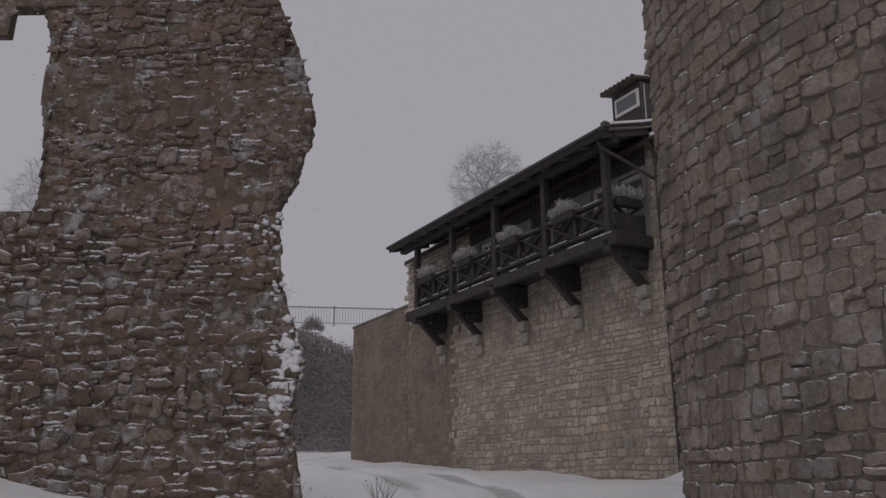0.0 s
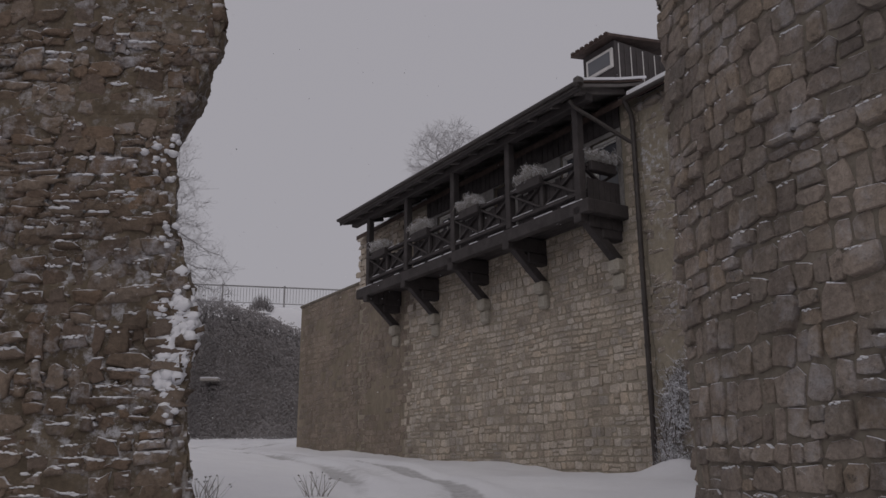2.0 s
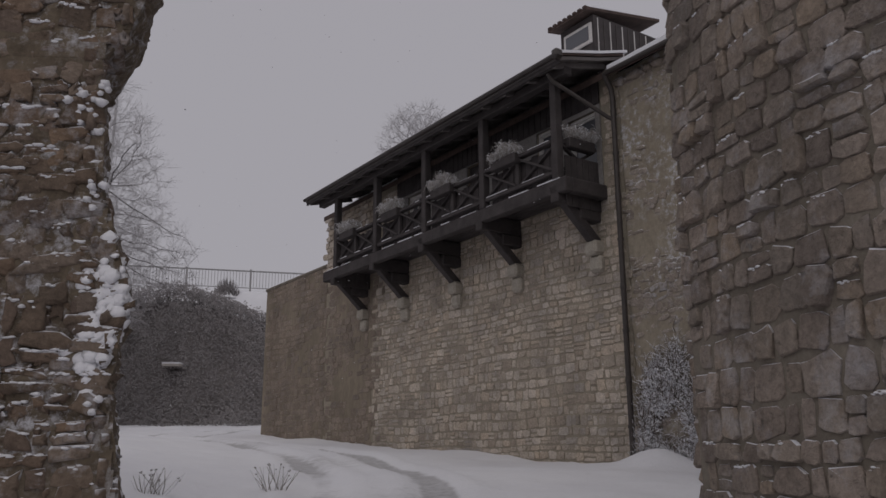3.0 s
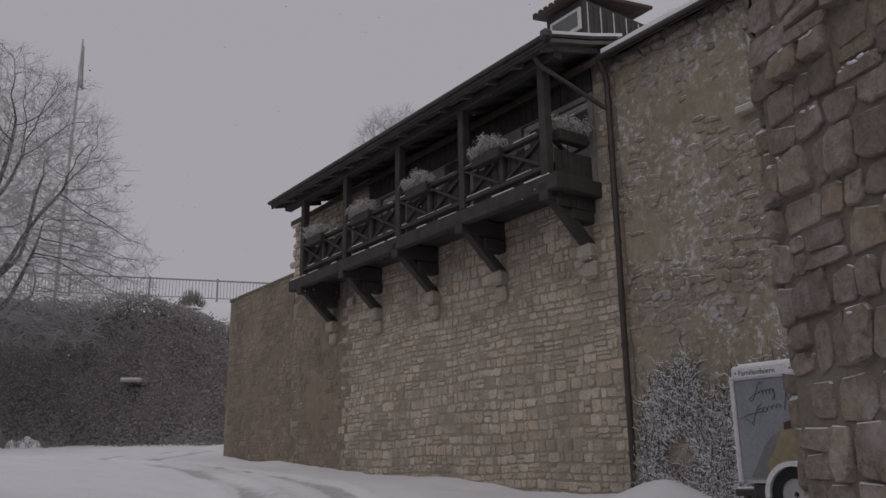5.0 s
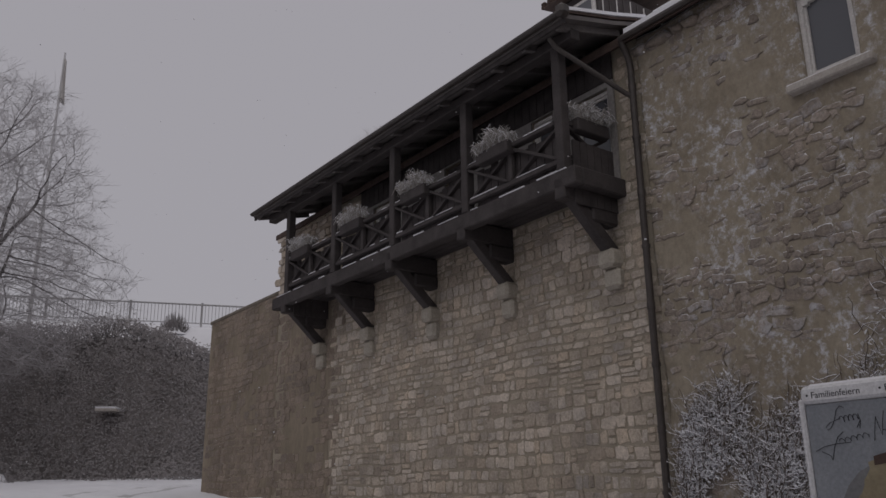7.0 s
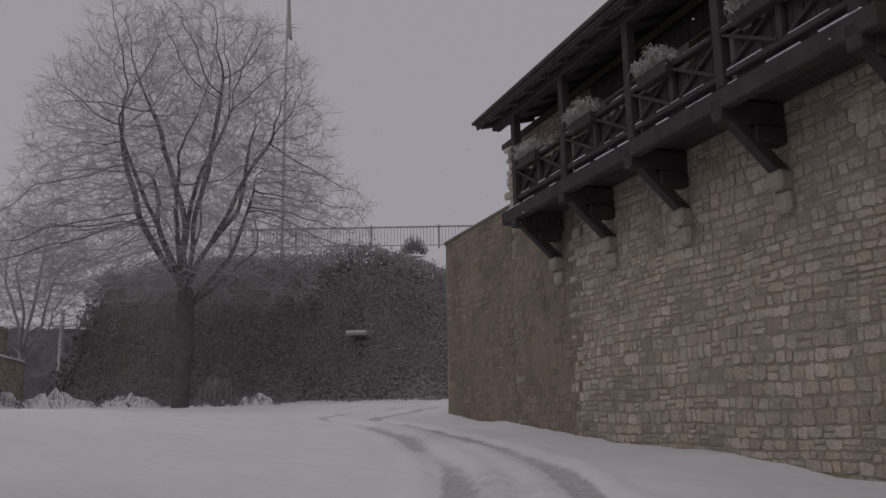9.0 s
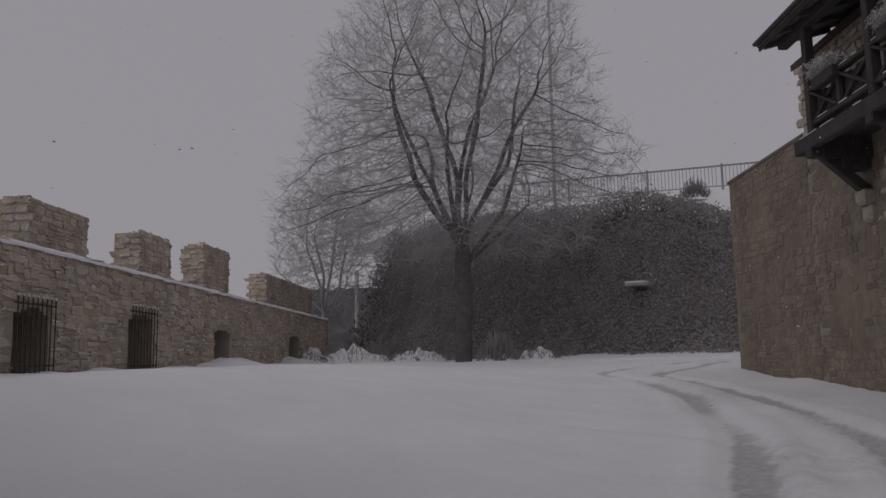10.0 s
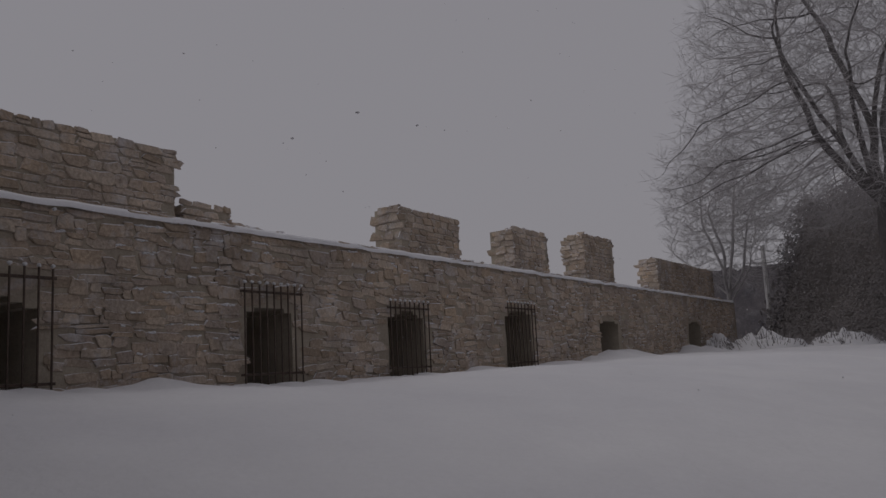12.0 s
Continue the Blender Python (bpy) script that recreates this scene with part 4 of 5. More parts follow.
def build_dormer():
    ob = empty("dormer", house_pose(2.8, -1.6, 10.6))
    tagged(ob, "boarded roof dormer with pantiles and a white-framed window", "dormer")
    inv = ob.matrix_world.inverted()

    def sub(nm, bm, mat, lab="", parent=None):
        bm.transform(inv)
        return part(nm, bm, mat, parent or ob, lab)

    s0, s1, f, b, z0, z1 = DORMER
    def lid(sa, sb, da, db, za, zb, th):
        v = [H(s, d, z) for s in (sa, sb) for d, z in ((da, za), (db, zb), (db, zb + th), (da, za + th))]
        bm = bmesh.new()
        vs = [bm.verts.new(p) for p in v]
        for q in ((0, 1, 2, 3), (7, 6, 5, 4), (0, 4, 5, 1), (1, 5, 6, 2), (2, 6, 7, 3), (3, 7, 4, 0)):
            bm.faces.new([vs[i] for i in q])
        return bm

    sub("dormer_wall", hblock(s0, s1, b, f, z0 - 1.6, z1), DARK_WOOD, "dark boarded dormer wall")
    k = 0
    d = f - 0.12
    while d > b + 0.2:
        sub("board_joint", hblock(s0 - 0.012, s0, d - 0.025, d, z0 - 0.6, z1 - 0.05), WHITE_PAINT if k % 2 == 0 else METAL_DARK)
        d -= 0.2
        k += 1
    roof = sub("dormer_roof", lid(s0 - 0.07, s1 + 0.18, f + 0.25, b, z1 + 0.02, z1 + 0.45, 0.07), ROOF_TILE, "dark dormer roof")
    sub("roof_snow", lid(s0 - 0.05, s1 + 0.1, f + 0.12, b, z1 + 0.115, z1 + 0.525, 0.03), SNOW_MAT, "thin snow", roof)
    s = s0 - 0.08
    while s < s1 + 0.1:
        sub("pantile", hblock(s + 0.02, s + 0.15, f + 0.12, f + 0.3, z1 + 0.05, z1 + 0.14, 0.035), ROOF_TILE, "", roof)
        s += 0.17
    frame_ob = sub("window_frame", hblock(s0 + 0.04, s1 - 0.14, f, f + 0.05, z0 - 0.02, z1 - 0.18, 0.01), WHITE_PAINT, "white window frame")
    sub("pane", hblock(s0 + 0.12, s1 - 0.22, f + 0.05, f + 0.058, z0 + 0.06, z1 - 0.26), GLASS, "dark glass", frame_ob)


def build_gallery_openings():
    build_window("window_2", 0.62, 1.42, 7.05, 8.42, -0.06, WHITE_PAINT, 0.0, False, "tall gallery window with a pale frame")
    build_window("window_3", 1.88, 2.42, 7.9, 8.5, -0.06, WHITE_PAINT, 0.0, False, "small gallery window with a pale frame")
    build_window("window_4", 7.0, 7.7, 7.5, 8.45, -0.06, WHITE_PAINT, 0.0, True, "gallery window with a pale frame")
    ob = empty("door_1", house_pose(4.6, -0.08, 6.9))
    tagged(ob, "dark wooden door onto the gallery", "door", kind="structure")
    bm = hblock(4.2, 5.0, -0.12, -0.06, 6.9, 8.5, 0.01)
    bm.transform(ob.matrix_world.inverted())
    part("door_leaf", bm, DARK_WOOD, ob)
    # a room added behind the openings, its lack of light put into the colour
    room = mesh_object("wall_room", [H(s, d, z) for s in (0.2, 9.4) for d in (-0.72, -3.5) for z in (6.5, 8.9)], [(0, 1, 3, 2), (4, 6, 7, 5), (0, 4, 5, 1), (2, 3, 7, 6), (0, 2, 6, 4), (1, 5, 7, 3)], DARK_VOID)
    tagged(room, "added room behind the gallery windows, painted dark as if unlit", "wall", kind="structure")


def build_creeper():
    """Leafless creeper on the foot of the old wall, full of snow."""
    rng = random.Random(31)
    ob = empty("wall_creeper", house_pose(-1.4, 0.1, 1.5))
    tagged(ob, "leafless creeper on the house wall, packed with snow", "climbing plant")
    inv = ob.matrix_world.inverted()
    v, f, sv, sf = [], [], [], []

    def height(s):
        return 0.7 + 1.6 * math.exp(-((s + 0.8) / 0.7) ** 2) + 0.9 * math.exp(-((s + 2.2) / 0.6) ** 2) + 3.3 * math.exp(-((s + 4.0) / 1.3) ** 2)

    def wisp(p, n, reach, a):
        pts = [p]
        for _k in range(n):
            a += rng.uniform(-0.8, 0.8)
            pts.append(pts[-1] + (HU * math.sin(a) + UP * math.cos(a) + HN * rng.uniform(-0.35, 0.45)) * reach * rng.uniform(0.6, 1.3))
        return pts

    for i in range(32000):
        near = i % 2 == 0
        s = rng.uniform(-2.0, -0.12) if near else -0.15 - 6.2 * rng.random()
        k = rng.random() ** 1.25
        z = 1.2 + (height(s) + rng.uniform(-0.4, 0.4)) * k
        if noise.noise(Vector((s * 1.6, z * 1.2, 5.0))) + rng.uniform(-0.25, 0.25) < -0.33 + 0.32 * k:
            continue
        p = H(s, 0.03 + rng.uniform(0.0, 0.16) * (1 - 0.5 * k), z)
        if rng.random() < 0.2:
            r = rng.uniform(0.003, 0.008)
            tube_arrays([inv @ q for q in wisp(p, 4, 0.09, rng.uniform(-1.3, 1.3))], [r, r, r * 0.9, r * 0.7, r * 0.4], 4, v, f)
        else:
            r = rng.uniform(0.006, 0.016) * (1.2 - 0.5 * k)
            if rng.random() < 0.15:
                lump(sv, sf, inv @ p, r * 1.3, rng, 0.6)
            else:
                pts = wisp(p, 2, 0.026, rng.uniform(-2.2, 2.2))
                tube_arrays([inv @ q for q in pts], [r * 0.6, r, r * 0.5], 4, sv, sf)
    tagged(mesh_object("stem_tangle", v, f, CREEPER, ob), "tangled brown stems", kind="stuff")
    tagged(mesh_object("caught_snow", sv, sf, SNOW_MAT, ob, True), "snow caught in the stems", kind="stuff")


build_tower()
build_pier()
build_house()
build_downpipe()
build_gallery()
for cs in (0.75, 3.15, 5.43, 7.77, 9.96):
    build_corbel(cs)
build_gallery_openings()
for i, (ps, pd, al) in enumerate(((2.15, GOUT + 0.1, True), (4.45, GOUT + 0.1, True), (6.75, GOUT + 0.1, True), (9.0, GOUT + 0.1, True), (0.62, 0.5, False))):
    build_planter(ps, pd, al, 40 + i)
build_dormer()
build_creeper()


# ---- rampart with barred cellar openings and merlons ----
RO = Vector((-11.4, 15.0, 0))
RU = Vector((-math.sin(radians(24)), math.cos(radians(24)), 0))
RN = Vector((math.cos(radians(24)), math.sin(radians(24)), 0))
LEDGE = 4.84


def Q(s, d, z):
    return RO + RU * s + RN * d + UP * z


RM = Matrix((RU, -RN, UP)).transposed().to_4x4()


def ramp_pose(s, d, z):
    m = RM.copy()
    m.translation = Q(s, d, z)
    return m


def rblock(s0, s1, d0, d1, z0, z1, bevel=0.0, jitter=0.0):
    return block(ramp_pose((s0 + s1) / 2, (d0 + d1) / 2, (z0 + z1) / 2), (abs(s1 - s0), abs(d1 - d0), abs(z1 - z0)), bevel, jitter)


CELLAR = plain_material("cellar_stone", (0.32, 0.29, 0.26), (0.44, 0.40, 0.36), 3.0, 0.95)
OPENINGS = ((-4.35, -3.25, 2.4, 3.75, True), (-0.12, 0.80, 2.4, 3.78, True), (3.2, 4.33, 2.4, 3.82, True), (7.45, 8.68, 2.4, 3.95, True), (12.7, 14.0, 2.6, 3.85, False), (20.5, 21.9, 2.6, 3.95, False))


def in_opening(s, z):
    for a, b, c, e, _ in OPENINGS:
        if a < s < b and c < z < e - 0.14 * (2 * (s - a) / (b - a) - 1) ** 2:
            return True
    return False


def build_rampart():
    ss = sorted({-14.0, 27.0, *np.arange(-14, 27, 0.4).tolist(), *[v for o in OPENINGS for v in np.linspace(o[0], o[1], 7).tolist()]})
    zs = np.arange(1.6, LEDGE + 0.01, 0.06).tolist()
    solid = lambda i, j: 0 <= i < len(ss) - 1 and 0 <= j < len(zs) - 1 and not in_opening((ss[i] + ss[i + 1]) / 2, (zs[j] + zs[j + 1]) / 2)
    verts, faces = [], []
    n, k = len(ss), len(ss) * len(zs)
    for d in (0.0, -1.5):
        for z in zs:
            for s in ss:
                verts.append(Q(s, d + 0.03 * noise.noise(Vector((s, z * 1.4, 7))), z))
    for j in range(len(zs) - 1):
        for i in range(n - 1):
            if not solid(i, j):
                continue
            a, b, c, e = j * n + i, j * n + i + 1, (j + 1) * n + i + 1, (j + 1) * n + i
            faces += [(a, b, c, e), (k + a, k + e, k + c, k + b)]
            for (p, q), (ii, jj) in (((a, b), (i, j - 1)), ((b, c), (i + 1, j)), ((c, e), (i, j + 1)), ((e, a), (i - 1, j))):
                if not solid(ii, jj):
                    faces.append((q, p, k + p, k + q))
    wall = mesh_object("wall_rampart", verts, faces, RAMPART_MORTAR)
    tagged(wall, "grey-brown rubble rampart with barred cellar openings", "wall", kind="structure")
    rng = random.Random(61)
    slots, sv, sf = [], [], []
    for u, z, w, h in courses(rng, 2.2, LEDGE - 0.02, -7.0, 26.6, (0.09, 0.21), (0.12, 0.50), lambda s, z: not any(in_opening(s + o, z + q) for o in (-0.14, 0.0, 0.14) for q in (-0.05, 0.05)), 0.010, 0.32, 0.06):
        depth = rng.uniform(0.010, 0.034)
        slots.append((Q(u, 0.0, z), RN + UP * rng.uniform(-0.05, 0.16), w, h, depth))
        drift = noise.noise(Vector((u * 0.45, z * 1.1, 2.0))) + 0.5 * step(3.9, 4.7, z)
        if -7 < u < 16 and rng.random() < 0.06 + 0.55 * drift:
            k, end = rng.uniform(-0.5, 0.0) * w, rng.uniform(0.0, 0.5) * w
            while k < end:
                r = rng.uniform(0.008, 0.022)
                pad(sv, sf, Q(u + k, depth * rng.uniform(0.4, 0.9), z + h * rng.uniform(0.34, 0.52)), RU, RN, r * 2.0, r, r * rng.uniform(0.5, 1.0), rng)
                k += r * rng.uniform(1.2, 2.4)
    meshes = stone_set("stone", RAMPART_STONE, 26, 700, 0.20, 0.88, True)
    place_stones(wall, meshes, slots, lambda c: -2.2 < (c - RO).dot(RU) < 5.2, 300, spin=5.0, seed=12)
    tagged(mesh_object("lodged_snow", sv, sf, SNOW_MAT, wall, True), "snow blown onto the stone edges", kind="stuff")
    # dark cellars behind the openings
    v, f = [], []
    for a, b, c, e, _ in OPENINGS:
        base = len(v)
        v += [Q(s, d, z) for s in (a - 0.3, b + 0.3) for d in (-1.52, -3.2) for z in (1.7, e + 0.3)]
        f += [tuple(base + i for i in q) for q in ((0, 1, 3, 2), (4, 6, 7, 5), (2, 3, 7, 6), (0, 2, 6, 4), (1, 5, 7, 3))]
    tagged(mesh_object("cellar_walls", v, f, CELLAR, wall), "unlit cellar walls")
    # snow on the wall walk
    verts, faces = [], []
    ss = np.arange(-14, 26.9, 0.15)
    prof = ((0.06, 0.0), (0.05, 0.06), (-0.04, 0.11), (-0.3, 0.13), (-0.9, 0.16))
    for s in ss:
        for d, z in prof:
            o = 0.03 * noise.noise(Vector((s * 2.3, d * 3, 1)))
            verts.append(Q(s, d + o, LEDGE - 0.02 + z + 0.6 * o))
    m = len(prof)
    for i in range(len(ss) - 1):
        for j in range(m - 1):
            faces.append((i * m + j, i * m + j + 1, (i + 1) * m + j + 1, (i + 1) * m + j))
    tagged(mesh_object("ledge_snow", verts, faces, SNOW_MAT, wall, True), "snow lying along the wall walk")
    # parapet and merlons behind the walk
    def merlon(s0, s1, z1, seed, slope=0.0):
        r = random.Random(seed)
        ob = empty("merlon", ramp_pose((s0 + s1) / 2, -0.8, LEDGE))
        tagged(ob, "weathered rubble merlon on the rampart, edges broken", "merlon", group="merlons of the rampart")
        inv = ob.matrix_world.inverted()
        bm = rblock(s0 + 0.05, s1 - 0.05, -0.765, -1.42, LEDGE - 0.1, z1 - 0.05)
        bm.transform(inv)
        part("core", bm, RAMPART_MORTAR, ob)
        sl = []
        for u, z, w, h in courses(r, LEDGE - 0.05, z1 - 0.05, s0, s1 - 0.1, (0.09, 0.18), (0.14, 0.42), lambda s, z: s0 + 0.08 < s < s1 - 0.10 and z < z1 - slope * (s - s0), 0.014, 0.15, 0.01):
            sl.append((Q(u, -0.77, z), RN + UP * 0.06, w, h, r.uniform(0.014, 0.036)))
        for end, sgn in ((s0 + 0.07, -1), (s1 - 0.07, 1)):
            z = LEDGE - 0.05
            while z < z1 - 0.1:
                h = r.uniform(0.1, 0.2)
                d = -0.76
                while d > -1.3:
                    w = r.uniform(0.18, 0.34)
                    sl.append((Q(end, d - w / 2, z + h / 2), RU * sgn + UP * 0.2, w, h, r.uniform(0.02, 0.07)))
                    d -= w
                z += h
        s = s0
        while s < s1 - 0.1:
            w = min(r.uniform(0.2, 0.42), s1 - s)
            sl.append((Q(s + w / 2, -0.95, z1 - 0.08 + r.uniform(-0.03, 0.03)), RN + UP * 0.5, w, 0.12, r.uniform(0.03, 0.08)))
            s += w
        place_stones(ob, meshes, sl, lambda c: True, 300, spin=5.0, seed=seed)
        for o in ob.children:
            if o.name.startswith("further"):
                o.data.transform(inv)

    merlon(-8.4, -0.7, 6.12, 71)
    merlon(-0.62, 0.35, 5.36, 72)
    merlon(4.75, 7.0, 6.05, 73)
    merlon(9.45, 11.4, 6.13, 74)
    merlon(13.8, 16.0, 6.44, 75)
    merlon(20.0, 27.0, 6.28, 76)
    for a, b, z in ((0.35, 4.75, 5.02), (7.2, 9.45, 5.06), (11.6, 13.8, 5.0), (16.2, 20.0, 4.98)):
        r = random.Random(int(a * 10))
        sl = []
        for row in range(2):
            s = a
            while s < b - 0.1:
                w = r.uniform(0.2, 0.48)
                top = z - 0.12 * row + 0.10 * step(1.5, 0.0, s - a) * (1 if a < 1 else 0)
                sl.append((Q(s + w / 2, -0.86, top - 0.06), RN + UP * 0.45, w, 0.15, r.uniform(0.06, 0.16)))
                s += w
        place_stones(wall, meshes, sl, lambda c: False, 0, rest="parapet_stones", spin=6.0, seed=int(a * 7))


def build_grate(s0, s1, z0, z1):
    """Upright iron bars before a cellar opening."""
    ob = empty("window_grate", ramp_pose((s0 + s1) / 2, 0.1, z0))
    tagged(ob, "rusty iron bar grate before a cellar opening, snow on its tips", "grate", group="grates of the rampart")
    inv = ob.matrix_world.inverted()
    k = 9
    for i in range(k):
        s = s0 + (s1 - s0) * i / (k - 1)
        bm = rblock(s - 0.010, s + 0.010, 0.092, 0.112, z0, z1 + 0.02 * math.sin(i * 2.1), 0.003)
        bm.transform(inv)
        part("bar", bm, IRON, ob)
        v, f = [], []
        lump(v, f, inv @ Q(s, 0.103, z1 + 0.015), 0.03, random.Random(i), 0.8)
        tagged(mesh_object("snow_cap", v, f, SNOW_MAT, ob, True), "cap of snow")
    for z in (z0 + 0.25, z1 - 0.12):
        bm = rblock(s0 - 0.06, s1 + 0.06, 0.07, 0.09, z - 0.018, z + 0.018, 0.003)
        bm.transform(inv)
        part("cross_bar", bm, IRON, ob)


# ---- planted bank with a railing on its terrace ----
def bank_z(x, y):
    top = 8.8 + 0.4 * math.exp(-((x + 9) / 6) ** 2) - 1.5 * step(-9.5, -3, x)
    return 2.2 + (top - 2.2) * step(39.3, 44.0, y + 0.4 * math.sin(x * 0.7))


def build_bank():
    verts, faces = [], []
    xs, ys = np.arange(-21.3, 16.0, 0.5), np.concatenate([np.arange(39, 48, 0.35), np.arange(48, 70, 2.5)])
    for y in ys:
        for x in xs:
            z = bank_z(x, y) + 0.25 * noise.noise(Vector((x * 0.8, y * 0.8, 3))) * step(45.0, 44.0, y)
            if y > 44.4:
                z += (10.1 + 0.035 * (-x - 5) - z) * step(44.2, 46.4, y)
                z += 0.1 * max(0.0, y - 47)
            verts.append((x, y, z))
    for k in range(len(xs)):
        verts.append((xs[k], 39.0, 1.0))
    n = len(xs)
    for j in range(len(ys) - 1):
        for i in range(n - 1):
            faces.append((j * n + i, j * n + i + 1, (j + 1) * n + i + 1, (j + 1) * n + i))
    b = len(ys) * n
    faces += [(b + i, b + i + 1, i + 1, i) for i in range(n - 1)]
    side = [j * n for j in range(len(ys))]
    verts += [(-21.3, 39.0, 0.5), (-21.3, float(ys[-1]), 0.5)]
    faces.append(tuple([len(verts) - 2] + side + [len(verts) - 1]))
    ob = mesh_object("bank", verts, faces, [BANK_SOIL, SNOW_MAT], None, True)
    ob.data.polygons.foreach_set("material_index", [1 if p.center.y > 44.4 else 0 for p in ob.data.polygons])
    tagged(ob, "steep planted bank below a snowy terrace", "bank", kind="structure")
    # dense scrub of small leaf clumps
    rng = random.Random(91)
    v, f = [], []
    for _ in range(120000):
        x = rng.uniform(-21.6, 9.0)
        k = rng.random()
        y = 39.2 + 5.2 * k
        z = bank_z(x, y) + 0.25
        bulge = 0.9 * noise.noise(Vector((x * 0.55, k * 4.0, 9.0))) + 0.35 * noise.noise(Vector((x * 1.9, k * 11, 2.0)))
        p = Vector((x, y - 0.45 - 0.55 * bulge + rng.uniform(-0.15, 0.35), z + 0.3 * bulge + rng.uniform(-0.2, 0.35)))
        if k > 0.9:
            p.z += rng.random() ** 3 * 0.6 * (0.4 + abs(bulge))
        out = Vector((rng.gauss(0, 0.35), -0.8 + rng.gauss(0, 0.3), 0.6 + rng.gauss(0, 0.3))).normalized()
        a = out.cross(Vector((rng.gauss(0, 1), rng.gauss(0, 1), rng.gauss(0, 1)))).normalized()
        c = out.cross(a)
        r = rng.uniform(0.03, 0.07)
        base = len(v)
        d = a.cross(c)
        v += [p + a * r, p + c * r * 0.55 + d * r * 0.2, p - a * r, p - c * r * 0.55 + d * r * 0.2]
        f += [(base, base + 1, base + 2), (base, base + 2, base + 3)]
    for _ in range(5000):
        y = rng.uniform(39.2, 46.0)
        z = rng.uniform(2.5, bank_z(-21.0, y) + 0.4)
        p = Vector((-21.35 - rng.random() ** 2 * 0.9 + 0.5 * noise.noise(Vector((y * 0.8, z * 0.8, 4.0))), y, z))
        a = Vector((rng.gauss(0, 1), rng.gauss(0, 1), rng.gauss(0, 1))).normalized()
        c = a.cross(Vector((rng.gauss(0, 1), rng.gauss(0, 1), rng.gauss(0, 1)))).normalized()
        r = rng.uniform(0.06, 0.16)
        base = len(v)
        v += [p + a * r, p + c * r * 0.55, p - a * r, p - c * r * 0.55]
        f += [(base, base + 1, base + 2), (base, base + 2, base + 3)]
    for i in range(900):
        x = rng.uniform(-21.4, 6.0)
        z = bank_z(x, 44.0)
        p = Vector((x, 43.6 + rng.uniform(-0.6, 0.5), z - 0.2))
        q = p + Vector((rng.uniform(-0.3, 0.3), rng.uniform(-0.2, 0.2), rng.uniform(0.25, 0.7)))
        tube_arrays([p, (p + q) / 2 + Vector((rng.uniform(-0.1, 0.1), 0, 0)), q], [0.03, 0.022, 0.01], 3, v, f)
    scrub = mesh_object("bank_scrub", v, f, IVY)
    tagged(scrub, "evergreen scrub covering the bank, greyed for haze", "shrub", kind="stuff")
    # slab with snow half way up the bank
    slab = empty("stone_slab", Matrix.Translation((-8.4, 40.9, 5.65)))
    tagged(slab, "snow-topped stone slab set into the planted bank", "slab")
    part("slab", block(Matrix(), (0.8, 1.6, 0.12), 0.02), SILL_STONE, slab)
    part("slab_snow", block(Matrix.Translation((0, -0.02, 0.085)), (0.8, 1.55, 0.05), 0.02), SNOW_MAT, slab, "snow cap")


def build_railing():
    ob = empty("terrace_railing", Matrix.Translation((-10, 46.5, 10.1)))
    tagged(ob, "terrace railing with upright balusters, paled for haze", "railing")
    # metal paled, with the haze before the railing mixed into its colour
    mat = plain_material("haze_paled_railing_metal", (0.30, 0.295, 0.30), (0.40, 0.395, 0.40), 5.0, 0.7)
    z0 = lambda x: 10.15 + 0.035 * (-x - 5)
    xs = [-16.6, -13.2, -9.4, -6.1, -2.8, 0.5]
    y = 46.5
    loc = Vector((-10, y, 10.1))
    for a, b in zip(xs, xs[1:]):
        for nm, hgt, t in (("handrail", 1.05, 0.075), ("lower_rail", 0.15, 0.04)):
            part(nm, beam(Vector((a + 0.05, y, z0(a) + hgt)) - loc, Vector((b - 0.05, y, z0(b) + hgt)) - loc, 0.06, t), mat, ob)
        x = a + 0.16
        while x < b - 0.1:
            part("baluster", beam(Vector((x, y, z0(x) + 0.15)) - loc, Vector((x, y, z0(x) + 1.05)) - loc, 0.022, 0.022, 0.0, Vector((0, 1, 0))), mat, ob)
            x += 0.16
    for x in xs:
        part("post", beam(Vector((x, y, z0(x) - 0.6)) - loc, Vector((x, y, z0(x) + 1.14)) - loc, 0.09, 0.09, 0.0, Vector((0, 1, 0))), mat, ob)


